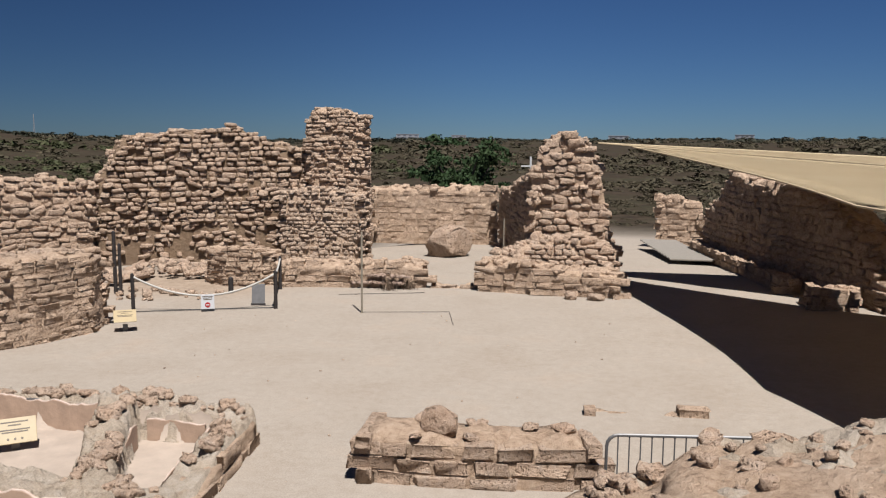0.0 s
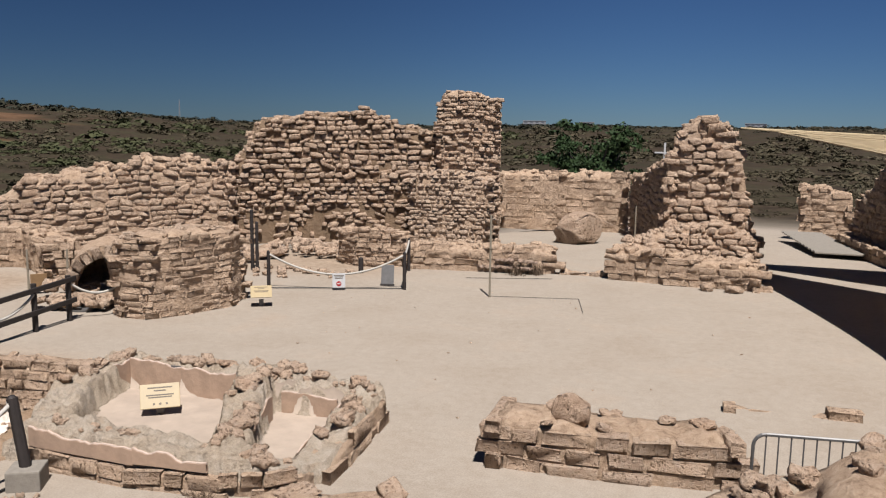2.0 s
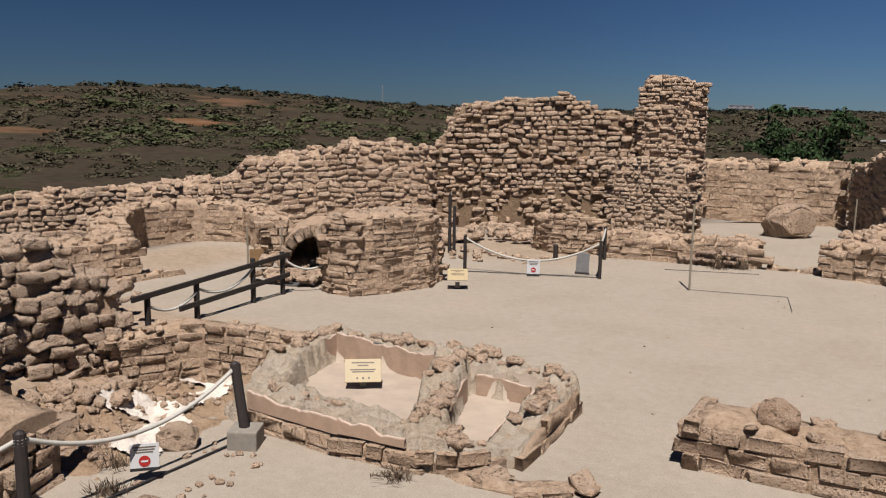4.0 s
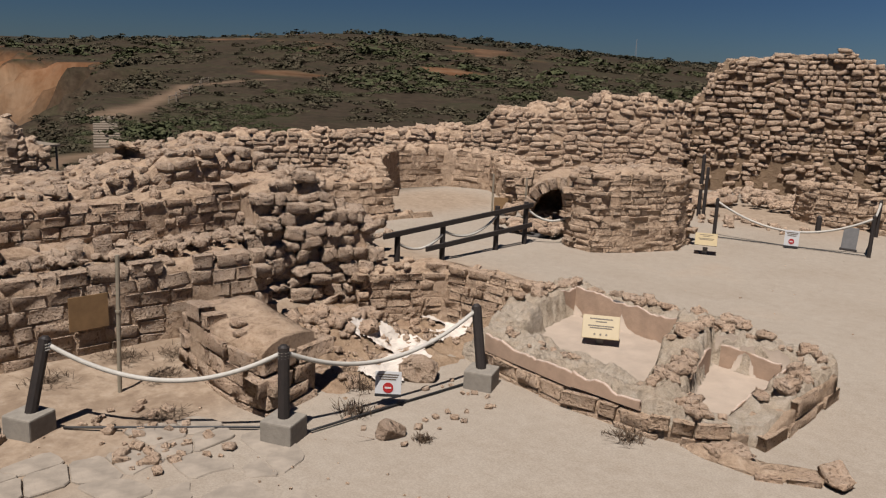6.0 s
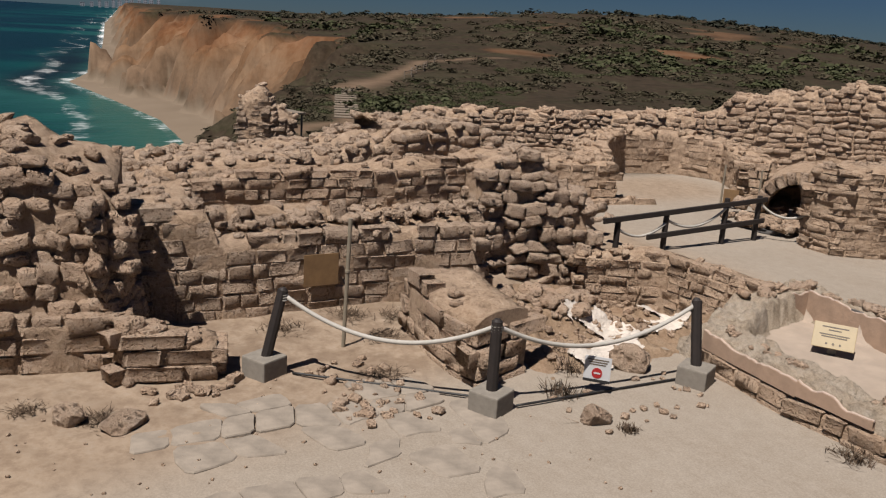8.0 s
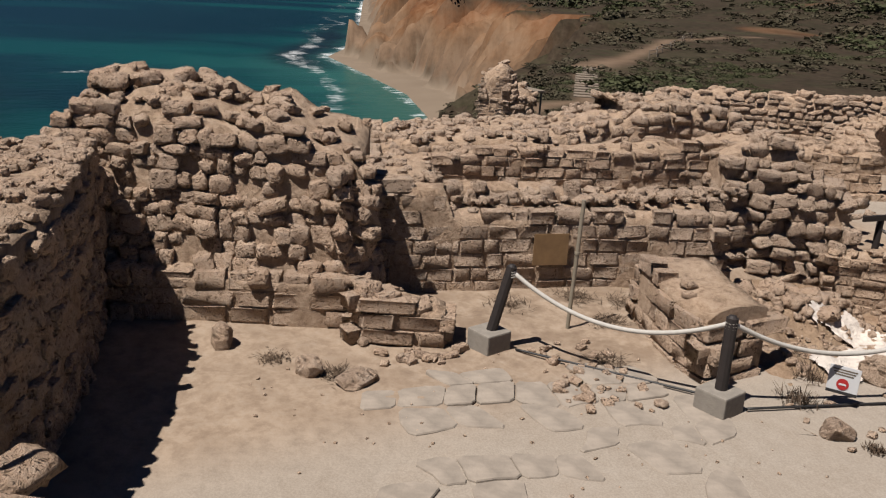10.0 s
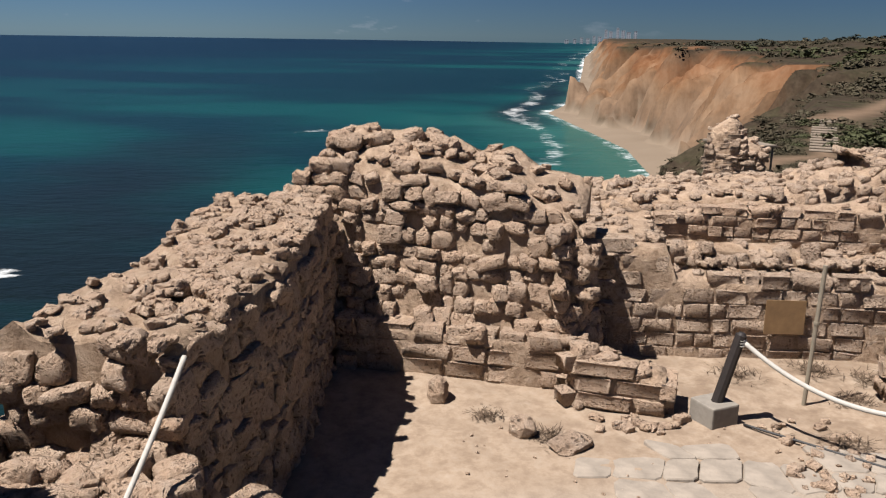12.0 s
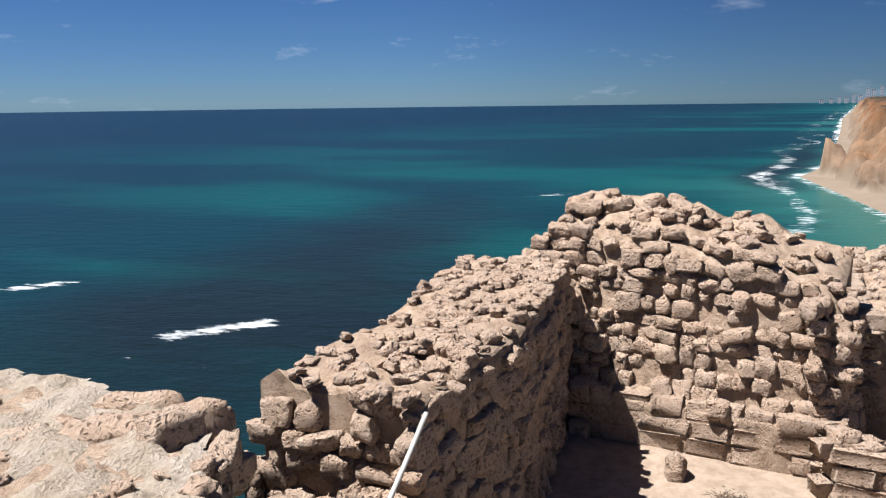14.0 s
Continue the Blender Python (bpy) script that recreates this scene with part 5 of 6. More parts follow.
def rope(a, b, sag, material=ROPE, r=0.026, label="sagging white rope strung between posts", category="rope", n=26, name="rope"):
    a, b = Vector(a), Vector(b)
    pts = [a.lerp(b, i / n) - Vector((0, 0, sag * 4 * (i / n) * (1 - i / n))) for i in range(n + 1)]
    ob = part(name, tube(bmesh.new(), pts, r), material, None, label, True)
    return tagged(ob, label, category)


def knot(p, label="rope knot wound round a post top"):
    bm = bmesh.new()
    for k in range(3):
        bmesh.ops.create_uvsphere(bm, u_segments=10, v_segments=6, radius=0.05, matrix=Matrix.Translation((p[0], p[1], p[2] - 0.03 * k)) @ Matrix.Diagonal((1.3, 1.3, 0.45, 1)))
    tagged(part("knot", bm, ROPE, None, label, True), label, "rope")


LBL = "dark stained wooden rope post in a concrete foot"
top_l = wooden_post(-8.74, 2.72, 0, 0.84, LBL, (0.02, 0.20), 0.36)
top_m = wooden_post(-6.98, 4.62, 0, 0.84, LBL, (-0.03, 0.02), 0.36)
top_r = wooden_post(-6.62, 7.28, 0, 0.84, LBL, (-0.16, 0.02), 0.36)
rope(top_l, top_m, 0.36), rope(top_m, top_r, 0.36)
for p in (top_l, top_m, top_r):
    knot(p)
LBL2 = "dark stained wooden rope post beside the yard"
top_b = wooden_post(-9.31, 18.42, 0, 0.92, LBL2, r=0.045)
top_a = wooden_post(-6.14, 19.38, 0, 0.92, LBL2, r=0.045)
top_e = wooden_post(-6.85, 22.0, 0, 0.9, LBL2, r=0.045)
rope(top_b, top_a, 0.5), rope(top_a, top_e, 0.06)
wooden_post(-10.95, 20.7, 0, 1.65, "tall dark wooden stake by the pit", r=0.05, group="stakes")
wooden_post(-10.7, 20.5, 0, 1.35, "tall dark wooden stake by the pit", r=0.045, group="stakes")
wooden_post(-8.0, 21.3, 0, 0.4, "short dark wooden stub by the kiln", r=0.07, group="stakes")
rope((-9.3, 18.4, 0.03), (-6.15, 19.4, 0.03), 0.0, BLACK, 0.012, "black cable lying between the posts", "cable", name="cable")
rope((-3.95, 19.2, 0.02), (-1.9, 19.55, 0.02), 0.0, BLACK, 0.006, "black cable lying on the yard", "cable", name="cable")
rope((-1.9, 19.55, 0.02), (-1.65, 18.1, 0.02), 0.0, BLACK, 0.005, "black cable lying on the yard", "cable", name="cable")
rope((-5.06, 21.4, 0.02), (-2.85, 22.0, 0.02), 0.0, BLACK, 0.007, "black cable lying by the bench wall", "cable", name="cable")
rope((-8.6, 3.0, 0.03), (-7.1, 4.8, 0.03), 0.0, BLACK, 0.014, "black cable along the rope line", "cable", name="cable")
rope((-6.9, 4.9, 0.03), (-6.75, 7.2, 0.03), 0.0, BLACK, 0.014, "black cable along the rope line", "cable", name="cable")
# rope that runs down from the broken wall end
rope((-5.36, -1.82, 1.98), (-3.9, -2.06, 1.02), 0.05, ROPE, 0.018, "thick white rope slung from the wall corner")

# railing along the path
rail = thing("railing", pose(0, 0, 0), "dark wooden railing along the path edge", "railing")
for y in (14.05, 13.1, 11.5, 10.3):
    part("post", rod(bmesh.new(), (-11.52, y, -0.1), (-11.52, y, 0.93 if y > 13 else 0.72), 0.055, 10), DARK_WOOD, rail)
for z0, z1, y1 in ((0.86, 0.68, 9.9), (0.42, 0.30, 11.0)):
    bm = bmesh.new()
    a, b = Vector((-11.46, 14.2, z0)), Vector((-11.46, y1, z1))
    box(bm, (0.05, (a - b).length, 0.10), tuple((a + b) / 2), 0.01, (math.degrees(math.asin((z0 - z1) / (a - b).length)), 0, 0))
    part("rail", bm, DARK_WOOD, rail)
rope((-11.52, 14.05, 0.8), (-10.8, 14.9, 0.75), 0.25), rope((-11.5, 13.1, 0.75), (-11.5, 11.5, 0.6), 0.25)
rope((-11.5, 11.5, 0.55), (-11.5, 10.3, 0.5), 0.2)
plate = part("drain_cover", rod(bmesh.new(), (0, 0, 0), (0, 0, 0.03), 0.36, 24), STEEL, None)
plate.matrix_world = pose(-12.0, 15.1, 0.01)
tagged(plate, "dark round metal cover lying on the path", "cover")


def bars(owner, width, rows, y, height=0.018):
    for z, f in rows:
        part("text_bar", box(bmesh.new(), (width * f, 0.004, height), (0, y, z)), INK, owner)


def no_entry_sign(x, y, z, turn, w, h, tilt=-8):
    s = thing("no_entry_sign", pose(x, y, z, tilt, 0, turn), "white hanging board with a red no-entry disc", "sign", "no-entry signs")
    part("board", box(bmesh.new(), (w, 0.012, h), (0, 0, 0), 0.004), WHITE, s)
    bm = rod(bmesh.new(), (0, -0.006, -h * 0.2), (0, -0.012, -h * 0.2), w * 0.2, 20)
    disc = part("disc", bm, RED, s, "red no-entry disc")
    part("disc_bar", box(bmesh.new(), (w * 0.24, 0.004, h * 0.07), (0, -0.014, -h * 0.2)), WHITE, disc)
    for k, f in ((0.36, 0.8), (0.26, 0.7), (0.16, 0.6)):
        part("text_bar", box(bmesh.new(), (w * f, 0.004, h * 0.045), (0, -0.008, h * k)), INK, s)
    part("lower_edge", box(bmesh.new(), (w, 0.014, h * 0.12), (0, -0.001, -h * 0.53)), BLACK, s)


mid = top_m.lerp(top_r, 0.50)
no_entry_sign(mid.x + 0.02, mid.y, 0.30, math.degrees(math.atan2(mid.x, -mid.y)) + 180 - 6, 0.30, 0.27)
no_entry_sign(-7.62, 18.78, 0.24, 22, 0.31, 0.36, -6)


def yellow_sign(x, y, z, turn, w, h, leg, tilt=-20, dots=True):
    s = thing("information_sign", pose(x, y, z, 0, 0, turn), "yellow information board on a short steel leg", "sign", "information signs")
    part("leg", box(bmesh.new(), (0.10, 0.02, leg), (0, 0.03, leg / 2 - 0.05), 0.003), STEEL, s)
    b = part("board", box(bmesh.new(), (w, 0.02, h), (0, 0, 0), 0.006), YELLOW, s)
    b.matrix_basis = pose(0, 0, leg + h * 0.35, tilt, 0, 0)
    for zz, f in ((0.34, 0.62), (0.22, 0.3), (0.04, 0.7), (-0.05, 0.6)):
        t = part("text_bar", box(bmesh.new(), (w * f, 0.004, h * 0.045), (0, -0.012, h * zz)), INK, b)
    if dots:
        for k in (-0.16, 0, 0.16):
            part("symbol", rod(bmesh.new(), (w * k, -0.010, -h * 0.32), (w * k, -0.014, -h * 0.32), h * 0.045, 10), INK, b)


yellow_sign(-6.28, 9.3, 0.18, 34, 0.50, 0.33, 0.14, -32)
yellow_sign(-8.55, 16.55, 0.0, 28, 0.46, 0.36, 0.2, -55, False)
part_plate = part("wall_plate", box(bmesh.new(), (0.17, 0.02, 0.15), (0, 0, 0), 0.004), STEEL, None)
part_plate.matrix_world = pose(-6.55, 10.12, 0.52, 0, 0, 4)
tagged(part_plate, "small grey metal plate on the pool's wall", "plate")

panel = thing("wall_panel", pose(-10.55, 4.12, 0.58, 0, 0, 88), "rust-brown blank panel leaning on the grey wall", "panel")
part("sheet", box(bmesh.new(), (0.50, 0.015, 0.45), (0, 0, 0), 0.004), BROWN, panel)
panel2 = thing("wall_panel", pose(-14.0, 16.1, 0.3, 0, 0, 40), "small brown panel at the apse's end", "panel")
part("sheet", box(bmesh.new(), (0.35, 0.015, 0.35), (0, 0, 0), 0.004), BROWN, panel2)
for x, y, z, h, lx in ((-9.2, 3.88, -0.05, 1.68, 0.04), (-3.96, 19.2, -0.05, 2.0, 0.0), (-1.05, 29.2, -0.05, 1.45, 0.02), (-14.2, 16.0, -0.1, 1.15, 0.0), (-13.6, 16.6, -0.1, 1.1, 0.0)):
    p = thing("metal_pole", pose(x, y, z), "thin weathered metal pole standing in the ground", "pole", "metal poles")
    part("shaft", rod(bmesh.new(), (0, 0, 0), (lx * 0.3, lx, h), 0.025, 10), POLE, p)
    part("collar", rod(bmesh.new(), (lx * 0.2, lx * 0.6, h * 0.6), (lx * 0.2, lx * 0.62, h * 0.6 + 0.03), 0.034, 10), POLE, p)
grey_board = thing("leaning_board", pose(-6.7, 19.75, 0.28, -14, 0, 10), "grey mesh board leaning behind the rope", "board")
part("sheet", box(bmesh.new(), (0.32, 0.02, 0.5), (0, 0, 0), 0.004), STEEL, grey_board)
part("foot_rail", box(bmesh.new(), (0.36, 0.04, 0.04), (0, 0, -0.25), 0.006), DARK_WOOD, grey_board)


def barrier(m):
    b = thing("crowd_barrier", m, "galvanised steel crowd barrier half hidden by the bank", "barrier")
    w, h, r = 2.0, 1.05, 0.12
    pts = [(0, 0, 0.05), (0, 0, h - r)] + [(r - r * math.cos(a), 0, h - r + r * math.sin(a)) for a in (0.4, 0.8, 1.2)] + [(r, 0, h), (w - r, 0, h)]
    pts += [(w - r + r * math.sin(a), 0, h - r + r * math.cos(a)) for a in (0.4, 0.8, 1.2)] + [(w, 0, h - r), (w, 0, 0.05)]
    part("frame", tube(bmesh.new(), pts, 0.019), STEEL, b)
    part("bottom_rail", rod(bmesh.new(), (0, 0, 0.18), (w, 0, 0.18), 0.014), STEEL, b)
    for i in range(1, 17):
        part("bar", rod(bmesh.new(), (w * i / 17, 0, 0.18), (w * i / 17, 0, h), 0.008, 6), STEEL, b)
    for x in (0.25, w - 0.25):
        part("foot", box(bmesh.new(), (0.05, 0.6, 0.03), (x, 0, 0.02), 0.005), STEEL, b)


barrier(pose(0.98, 8.42, 0.0, 0, 0, 4))


# ---- shade sails ----
def sail(name, corners, label):
    """A stretched cloth with hollow edges, edge hem and corner cables."""
    cs = [Vector(c) for c in corners]
    mid = sum(cs, Vector()) / len(cs)
    rim = []
    for a, b in zip(cs, cs[1:] + cs[:1]):
        for i in range(14):
            f = i / 14
            p = a.lerp(b, f)
            rim.append(p + (mid - p).normalized() * (a - b).length * 0.045 * 4 * f * (1 - f) * 0.8)
    s = thing(name, pose(0, 0, 0), label, "shade sail", "shade sails")
    bm = bmesh.new()
    rings = []
    for k in range(7):
        f = k / 6
        rings.append([bm.verts.new(p.lerp(mid, f * 0.97) - Vector((0, 0, 0.10 * f))) for p in rim])
    n = len(rim)
    for a, b in zip(rings, rings[1:]):
        for i in range(n):
            bm.faces.new((a[i], a[(i + 1) % n], b[(i + 1) % n], b[i]))
    bm.faces.new(rings[-1])
    bmesh.ops.solidify(bm, geom=list(bm.faces), thickness=0.006)
    bmesh.ops.recalc_face_normals(bm, faces=bm.faces)
    part("cloth", bm, SAIL, s, smooth=True)
    part("hem", tube(bmesh.new(), rim + rim[:1], 0.02, 5), SAIL, s)


sail("shade_sail", [(2.75, 24.0, 3.95), (4.75, 12.5, 3.2), (6.2, 6.5, 2.9), (17, 7, 3.2), (17, 16.3, 3.3), (9.0, 19.1, 3.5)], "tan shade sail stretched over the passage")
sail("shade_sail", [(1.85, 25.0, 4.06), (2.95, 24.5, 3.97), (9.3, 19.8, 3.5), (17.5, 17.0, 3.3), (17, 25.2, 3.45)], "tan shade sail stretched over the passage")
for x, y in ((17.3, 6.8), (17.6, 17.0), (17.3, 25.4)):
    p = thing("sail_mast", pose(x, y, -0.5), "steel mast that holds the shade sails", "mast", "sail masts")
    part("shaft", rod(bmesh.new(), (0, 0, 0), (0.1, 0, 4.2), 0.07, 12), STEEL, p)
    part("base_plate", box(bmesh.new(), (0.35, 0.35, 0.03), (0, 0, 0.5), 0.005), STEEL, p)
ramp_plate = thing("ramp", pose(0, 0, 0), "grey boarded ramp on the passage floor", "ramp")
for i in range(12):
    f0 = (i + 0.5) / 12
    x0, y0 = 4.25 + 0.4 * f0, 34.7 - 5.9 * f0
    part("board", box(bmesh.new(), (1.45, 0.47, 0.05), (x0 + 0.72, y0, 0.14), 0.008, (0, 0, -4)), CONCRETE, ramp_plate)


# ---- outside the ruin ----
wall("wall_stub_tower", [(-23.4, 6.8, 1.6), (-23.25, 7.1, 1.75), (-23.15, 7.35, 1.95), (-23.0, 7.6, 1.6)], "square stump of a sandstone tower on the edge", 0.8, size=(0.24, 0.14), kind="ashlar", colour="grey", ragged=0.12, base=-1.5, cap=0.3, recess=-0.02, side=(-10, -2), rows_from=-0.8)
wall("wall_stub_flank", [(-23.0, 7.6, 1.5), (-22.85, 8.3, 1.2)], "dark broken flank of the tower stump", 0.9, size=(0.3, 0.16), colour="grey", ragged=0.3, base=-1.5, rows_from=-0.8)


def ground_at(x, y):
    return float(terrain(np.array([float(x)]), np.array([float(y)]))[0][0])


def shelter(x, y, turn):
    z = ground_at(x, y)
    s = thing("shelter", pose(x, y, z, 0, 0, turn), "small wooden shade shelter by the footpath", "shelter")
    part("roof", box(bmesh.new(), (4.0, 3.0, 0.14), (0, 0, 2.35), 0.02), WOODEN, s)
    for px in (-1.8, 1.8):
        for py in (-1.3, 1.3):
            part("post", rod(bmesh.new(), (px, py, -0.4), (px, py, 2.3), 0.07), WOODEN, s)
    part("bench", box(bmesh.new(), (3.0, 0.4, 0.08), (0, 0.8, 0.45), 0.01), WOODEN, s)


shelter(-56.5, 19.0, 15)


def gate_frame(x, y, turn):
    z = ground_at(x, y)
    s = thing("gate_frame", pose(x, y, z, 0, 0, turn), "pale wooden frame standing beside the footpath", "frame")
    for px in (-0.55, 0.55):
        part("post", box(bmesh.new(), (0.12, 0.12, 1.1), (px, 0, 0.45), 0.01), WHITE, s)
    part("crossbar", box(bmesh.new(), (1.1, 0.06, 0.12), (0, 0, 0.7), 0.01), WHITE, s)


gate_frame(-52, 26.3, 60)


def path_fence(points):
    f = thing("path_fence", pose(0, 0, 0), "weathered wooden post and rail fence along the path", "fence")
    tops = []
    for x, y in points:
        z = ground_at(x, y)
        part("post", rod(bmesh.new(), (x, y, z - 0.3), (x, y, z + 1.1), 0.08, 6), WOODEN, f)
        tops.append((x, y, z))
    for a, b in zip(tops, tops[1:]):
        for h in (0.5, 1.0):
            part("rail", rod(bmesh.new(), (a[0], a[1], a[2] + h), (b[0], b[1], b[2] + h), 0.05, 6), WOODEN, f)


path_fence([(-107 - 3.2 * i, 55.5 + 2.4 * i + 0.5 * math.sin(i * 2.0)) for i in range(11)])


def log_steps():
    s = thing("log_steps", pose(0, 0, 0), "flight of sandy steps held by logs on the slope", "steps")
    for i in range(14):
        f = (i + 0.5) / 14
        x, y = -68 - 25 * f, 29.8 + 10.6 * f
        z = ground_at(x, y)
        part("log", rod(bmesh.new(), (x - 0.45, y - 1.05, z + 0.06), (x + 0.45, y + 1.05, z + 0.06), 0.14, 8), WOODEN, s)


log_steps()


# ---- plants ----
def bush_shape(rng, leaves, size, lobes=5, flat=0.75, up=0.0):
    """Leaf blades on a few overlapping lobes: corner places of four-cornered leaves."""
    c = rng.normal(0, 0.42, (lobes, 3)) * [1, 1, 0.5] + [0, 0, 0.35 + up]
    r = rng.uniform(0.35, 0.65, lobes)
    k = rng.integers(0, lobes, leaves)
    d = rng.normal(0, 1, (leaves, 3))
    d /= np.linalg.norm(d, axis=1, keepdims=True)
    d[:, 2] = np.abs(d[:, 2]) * 0.9 + d[:, 2] * 0.1
    p = c[k] + d * (r[k] * rng.uniform(0.6, 1.08, leaves))[:, None]
    p[:, 2] *= flat
    n = d + rng.normal(0, 0.55, (leaves, 3))
    n /= np.linalg.norm(n, axis=1, keepdims=True)
    t = np.cross(n, rng.normal(0, 1, (leaves, 3)))
    t /= np.linalg.norm(t, axis=1, keepdims=True)
    b = np.cross(n, t)
    s = (size * rng.uniform(0.6, 1.5, leaves))[:, None]
    quad = np.stack([p - t * s, p - b * s * 0.55, p + t * s, p + b * s * 0.55], 1)
    return quad.reshape(-1, 3)


plant_rng = np.random.default_rng(41)
BUSHES = [bush_shape(plant_rng, 90, 0.17) for _ in range(6)]
BUSHES_FINE = [bush_shape(plant_rng, 260, 0.09) for _ in range(5)]


def grow(name, places, shapes, material, label, category):
    """Many bushes in one object: rows of x, y, z, radius, height."""
    rng = np.random.default_rng(len(places) + 3)
    vs = []
    for x, y, z, r, h in places:
        v = shapes[int(rng.integers(0, len(shapes)))]
        a = rng.uniform(0, 6.28)
        ca, sa = math.cos(a), math.sin(a)
        w = np.empty_like(v)
        w[:, 0] = (v[:, 0] * ca - v[:, 1] * sa) * r + x
        w[:, 1] = (v[:, 0] * sa + v[:, 1] * ca) * r + y
        w[:, 2] = v[:, 2] * h + z
        vs.append(w)
    v = np.concatenate(vs)
    return tagged(new(name, mesh_np(name, v, np.arange(len(v)).reshape(-1, 4), material, False)), label, category, kind="stuff")


def spots(n, r0, r1, b0, b1, size0, size1, seed, clump=20.0, cut=0.45, keep=None):
    rng = np.random.default_rng(seed)
    r = np.exp(rng.uniform(math.log(r0), math.log(r1), n * 3))
    b = np.radians(rng.uniform(b0, b1, n * 3))
    x, y = -r * np.sin(b), r * np.cos(b)
    z, cliff, sand, inside, earth, path, scar = terrain(x, y)
    ok = (cliff < 0.2) & (sand < 0.1) & (inside < 0.05) & (path < 0.25) & (scar < 0.3) & (z > SEA_Z + 3)
    ok &= fbm(x / clump, y / clump, 3, seed) > cut
    if keep is not None:
        ok &= keep(x, y)
    i = np.flatnonzero(ok)[:n]
    s = rng.uniform(size0, size1, len(i)) * (0.6 + 0.8 * rng.random(len(i)) ** 2) * np.clip(r[i] / 120, 0.6, 1.9)
    return [(x[k], y[k], z[k] - 0.1 * q, q, q * rng.uniform(0.38, 0.68)) for k, q in zip(i, s)]


grow("scrub", spots(3500, 60, 480, -33, 84, 0.9, 2.1, 11, 20, 0.40), BUSHES, BUSH, "dark dry coastal scrub over the slopes", "scrub")
grow("scrub_near", spots(520, 33, 75, -33, 88, 0.8, 1.7, 12, 12, 0.42), BUSHES_FINE, BUSH, "dark coastal scrub close to the ruin", "scrub")
grow("scrub_slope", spots(900, 30, 190, 62, 104, 0.7, 1.5, 17, 16, 0.26), BUSHES_FINE, BUSH, "dark scrub on the slope above the beach", "scrub")
grow("green_shrubs", spots(700, 45, 300, 10, 80, 1.4, 2.6, 13, 40, 0.54), BUSHES, GREENBUSH, "greener shrubs in the hollows", "shrubs")
def near_spots(x, y):
    d = np.full(np.shape(x), 99.0)
    for cx, cy, r in ((-76, 30.5, 5), (-86, 45, 9), (-75, 46, 8), (-121, 92, 12), (-66, 42, 6), (-95, 58, 9)):
        d = np.minimum(d, np.hypot(x - cx, y - cy) / r)
    return d < 1


grow("green_hollow", spots(420, 60, 150, 40, 72, 0.9, 1.5, 19, 30, 0.30, near_spots), BUSHES_FINE, GREENBUSH, "low green shrubs beside the footpath", "shrubs")
grow("ridge_scrub", spots(700, 330, 700, -33, 74, 1.6, 2.6, 15, 30, 0.40), BUSHES, WOODLAND, "shrubs along the ridge line", "scrub")
grow("far_woods", spots(900, 480, 1500, -34, 50, 1.7, 3.4, 14, 90, 0.38), BUSHES, WOODLAND, "dark line of far trees on the horizon", "woods")


def tree(x, y, z, height, spread, seed):
    rng = np.random.default_rng(seed)
    t = thing("tree", pose(x, y, z), "dense dark green broad-leaved tree behind the chamber", "tree")
    bm = bmesh.new()
    rod(bm, (0, 0, -0.3), (0.1, 0, height * 0.35), 0.24, 10, 0.16)
    tips = []
    for k in range(7):
        a = 6.283 * k / 7 + rng.uniform(-0.3, 0.3)
        tip = (math.cos(a) * spread * 0.55, math.sin(a) * spread * 0.5, height * rng.uniform(0.5, 0.8))
        rod(bm, (0.1, 0, height * 0.28), tip, 0.11, 7, 0.035)
        tips.append(tip)
    part("trunk", bm, DARK_WOOD, t)
    vs = []
    for k in range(46):
        a, rr = rng.uniform(0, 6.283), spread * math.sqrt(rng.uniform(0, 1)) * 0.9
        zz = height * (0.38 + 0.55 * rng.uniform(0, 1) * math.sqrt(max(0.05, 1 - (rr / spread) ** 2)))
        v = bush_shape(rng, 150, 0.13, 4, 0.8)
        s = rng.uniform(0.55, 1.0)
        vs.append(v * s + [math.cos(a) * rr, math.sin(a) * rr * 0.8, zz])
    v = np.concatenate(vs)
    ob = new("crown", mesh_np("crown", v, np.arange(len(v)).reshape(-1, 4), TREE_LEAF, False))
    ob.parent = t


tree(-4.0, 44.8, ground_at(-4.0, 44.8), 5.0 - ground_at(-4.0, 44.8) - 0.35, 2.7, 4)
# dry tufts in the ruin
def tuft(x, y, r, h, n=150):
    rng = np.random.default_rng(int(abs(x * 100 + y * 37)))
    z = ground_at(x, y)
    v = []
    for _ in range(n):
        a, l = rng.uniform(0, 6.283), rng.uniform(0.3, 1.0)
        px, py = rng.normal(0, r * 0.4, 2)
        tip = np.array([px + math.cos(a) * r * l * 0.6, py + math.sin(a) * r * l * 0.6, h * 0.75 * rng.uniform(0.2, 1)])
        w = np.array([-math.sin(a), math.cos(a), 0]) * 0.005
        b = np.array([px, py, 0])
        v += [b - w, b + w, tip + w * 0.5, tip - w * 0.5]
    v = np.array(v) + [x, y, z]
    tagged(new("dry_tuft", mesh_np("dry_tuft", v, np.arange(len(v)).reshape(-1, 4), DRY, False)), "dry brown weed tuft on the earth", "weeds", "dry weeds", "stuff")


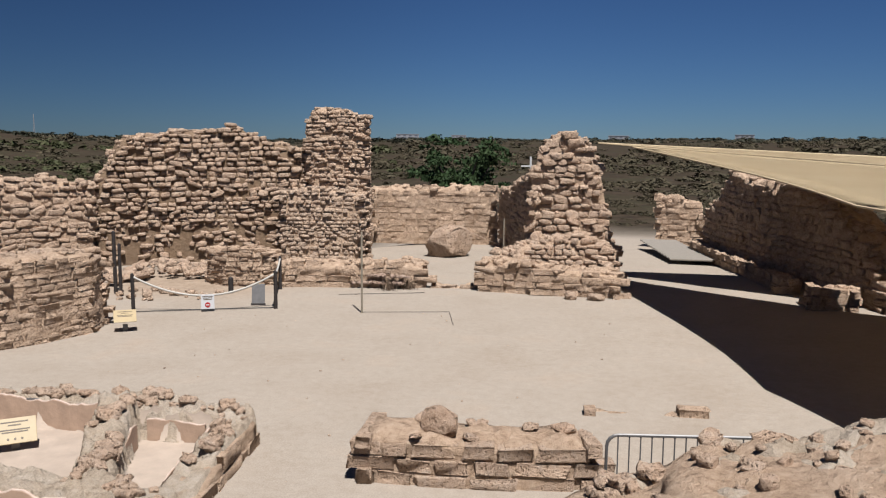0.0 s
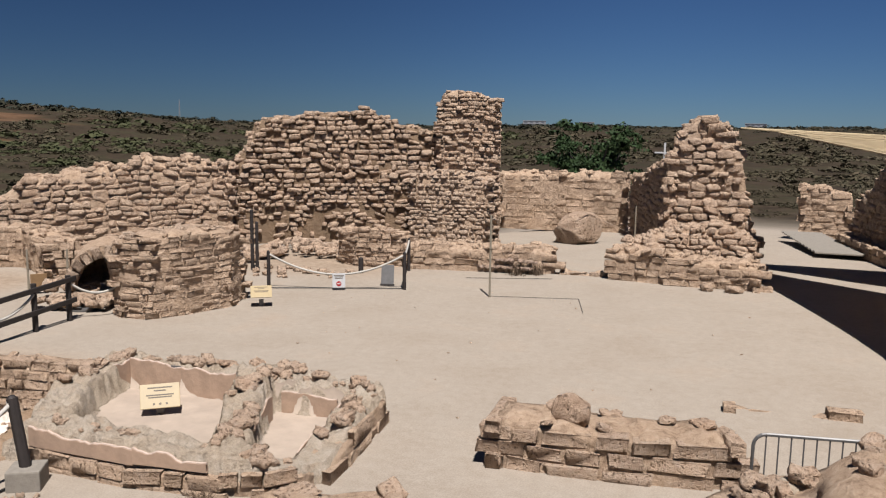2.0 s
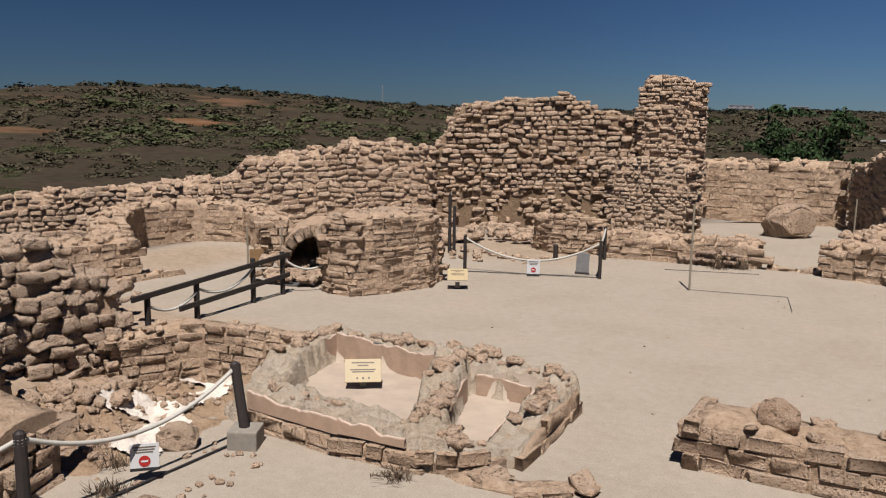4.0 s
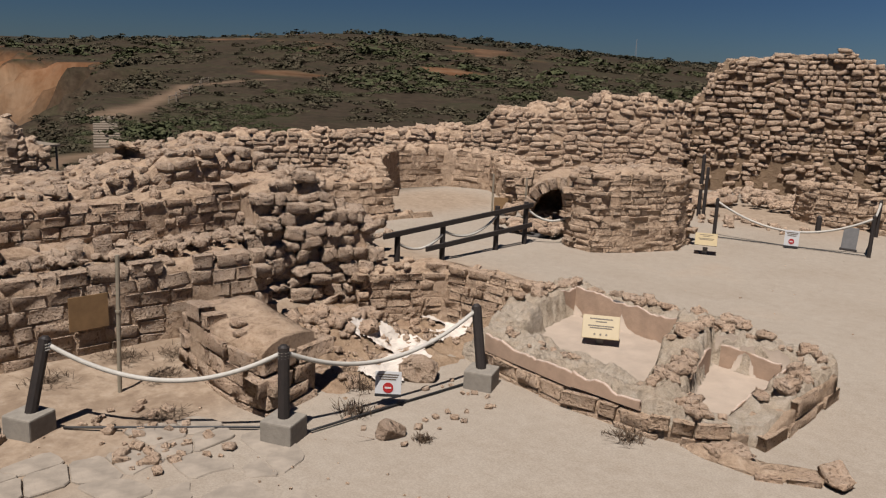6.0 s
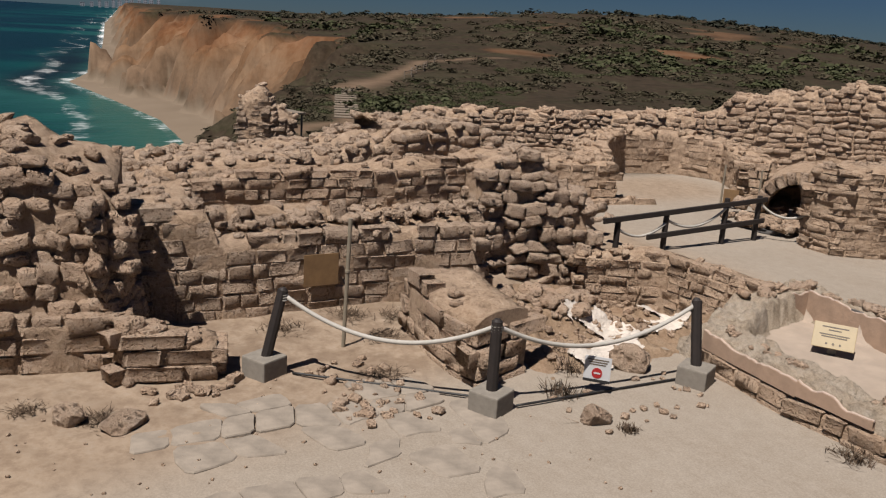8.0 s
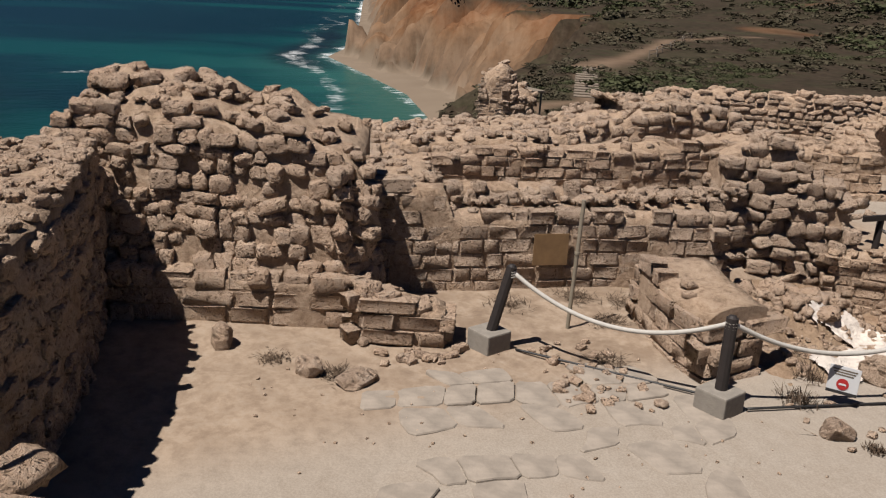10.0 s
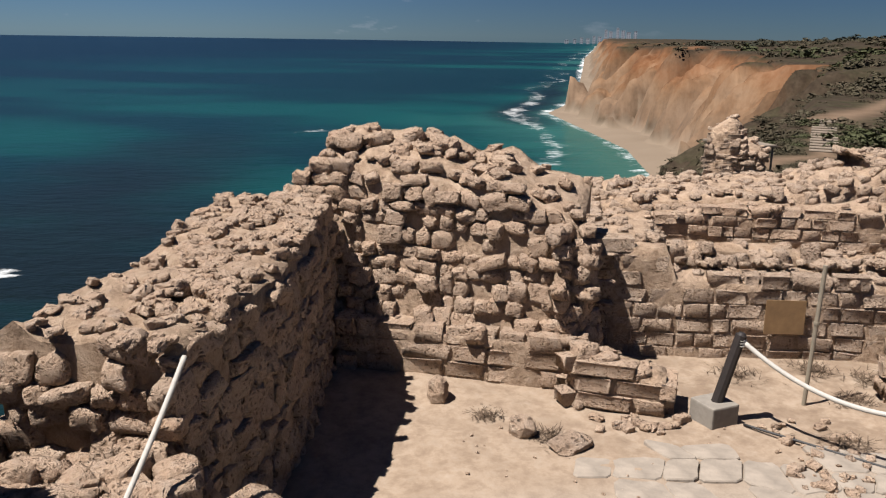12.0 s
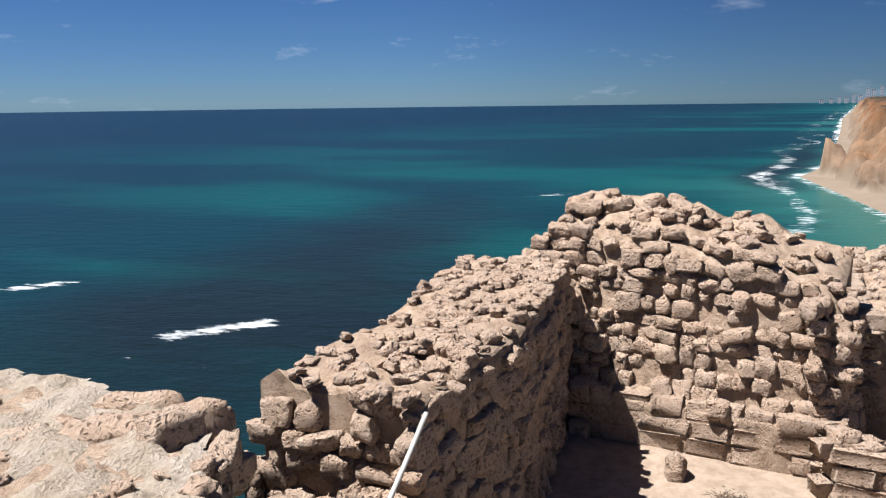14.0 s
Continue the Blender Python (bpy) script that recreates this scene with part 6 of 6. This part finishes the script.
for x, y, r, h in ((-6.35, 9.25, 0.35, 0.16), (-6.1, 9.35, 0.25, 0.14), (-8.0, 6.3, 0.3, 0.2), (-7.5, 6.1, 0.25, 0.22), (-7.0, 5.6, 0.22, 0.2), (-8.3, 0.9, 0.22, 0.1), (-10.0, 3.4, 0.35, 0.15), (-10.2, 4.4, 0.35, 0.15),
                   (-9.9, 5.0, 0.3, 0.12), (-9.3, 4.5, 0.3, 0.08), (-8.2, 3.9, 0.3, 0.1), (-8.8, 0.3, 0.2, 0.06), (-4.6, 7.4, 0.25, 0.15), (-9.0, 6.6, 0.3, 0.15), (-6.0, 5.7, 0.12, 0.1), (-3.9, 22.4, 0.3, 0.5), (-3.4, 22.6, 0.3, 0.45)):
    tuft(x, y, r, h)


# ---- far things ----
def far_building(x, y, w, d, h, storeys, bays, material, label, group, glass=None):
    z = min(ground_at(x, y), 6)
    turn = math.degrees(math.atan2(x, -y)) + 180
    s = thing("apartment_building", pose(x, y, z, 0, 0, turn), label, "building", group)
    part("wall", box(bmesh.new(), (w, d, h + 6), (0, 0, h / 2 - 3)), material, s)
    part("roof", box(bmesh.new(), (w + 1, d + 1, 1.0), (0, 0, h + 0.5)), material, s)
    for i in range(storeys):
        for j in range(bays):
            part("window", box(bmesh.new(), (w / bays * 0.5, 0.3, h / storeys * 0.45), (w * ((j + 0.5) / bays - 0.5), -d / 2 - 0.1, h * (i + 0.5) / storeys)), glass or HAZE_GLASS, s)


# distance haze is mixed into these glass and render colours
HAZE_GLASS = plain("hazed_glass", (0.08, 0.09, 0.11), 0.4, 0, 0.05, 0.1)
HAZE_FAR = plain("hazy_render", (0.23, 0.25, 0.285), 0.9, 0, 0.04, 0.1)
HAZE_WALL = plain("hazed_pale_render", (0.18, 0.18, 0.19), 0.9, 0, 0.06, 0.1)
for x, y, w, h in ((-700, 1500, 60, 13), (-610, 1520, 46, 17), (-560, 1480, 30, 10), (-240, 1500, 40, 14), (-150, 1520, 26, 10), (130, 1500, 34, 13), (330, 1450, 30, 15), (700, 1300, 24, 14), (-850, 1200, 50, 8)):
    far_building(x, y, w, 14, h * 0.6 + 2, 3, 4, HAZE_WALL, "pale distant apartment block among trees", "distant blocks")
for i, (dy, h, w) in enumerate(((-330, 30, 22), (-280, 42, 20), (-235, 36, 24), (-190, 50, 20), (-150, 40, 26), (-105, 58, 20), (-70, 36, 24), (-20, 62, 20), (20, 44, 24), (60, 34, 30), (110, 40, 22), (-390, 24, 30))):
    far_building(-4450, 860 + dy * 0.7, w * 0.7, 16, h * 0.7 + 8, 4, 2, HAZE_FAR, "hazy tower block of the far coastal town", "town towers")

bm = bmesh.new()
bmesh.ops.create_uvsphere(bm, u_segments=24, v_segments=10, radius=1.0, matrix=Matrix.Diagonal((14, 14, 5.5, 1)))
bmesh.ops.bisect_plane(bm, geom=bm.verts[:] + bm.edges[:] + bm.faces[:], plane_co=(0, 0, 0), plane_no=(0, 0, -1), clear_outer=True)
dome = part("domed_hall", bm, HAZE_WALL, None, "", True)
dome.matrix_world = pose(-354, 600, -0.5)
tagged(dome, "low pale domed roof far beyond the scrub", "hall")
mast = thing("radio_mast", pose(-1583, 2500, 0), "thin far radio mast above the horizon", "mast")
for k in range(3):
    a = 2.094 * k
    part("leg", rod(bmesh.new(), (math.cos(a) * 3, math.sin(a) * 3, 0), (math.cos(a) * 0.6, math.sin(a) * 0.6, 78), 0.45, 5), HAZE_WALL, mast)
for k in range(8):
    part("brace", rod(bmesh.new(), (-2.4 + 0.22 * k, 0, 9 * k), (2.4 - 0.22 * k, 0, 9 * k + 8), 0.3, 4), HAZE_WALL, mast)

# white marker post and pipe by the far fence
marker = thing("marker_post", pose(-0.3, 39.7, ground_at(-0.3, 39.7)), "white painted post with a cross rail", "post")
part("shaft", box(bmesh.new(), (0.09, 0.09, 4.1), (0, 0, 1.8), 0.01), WHITE, marker)
part("rail", box(bmesh.new(), (0.7, 0.05, 0.07), (-0.1, 0, 3.4), 0.01), WHITE, marker)
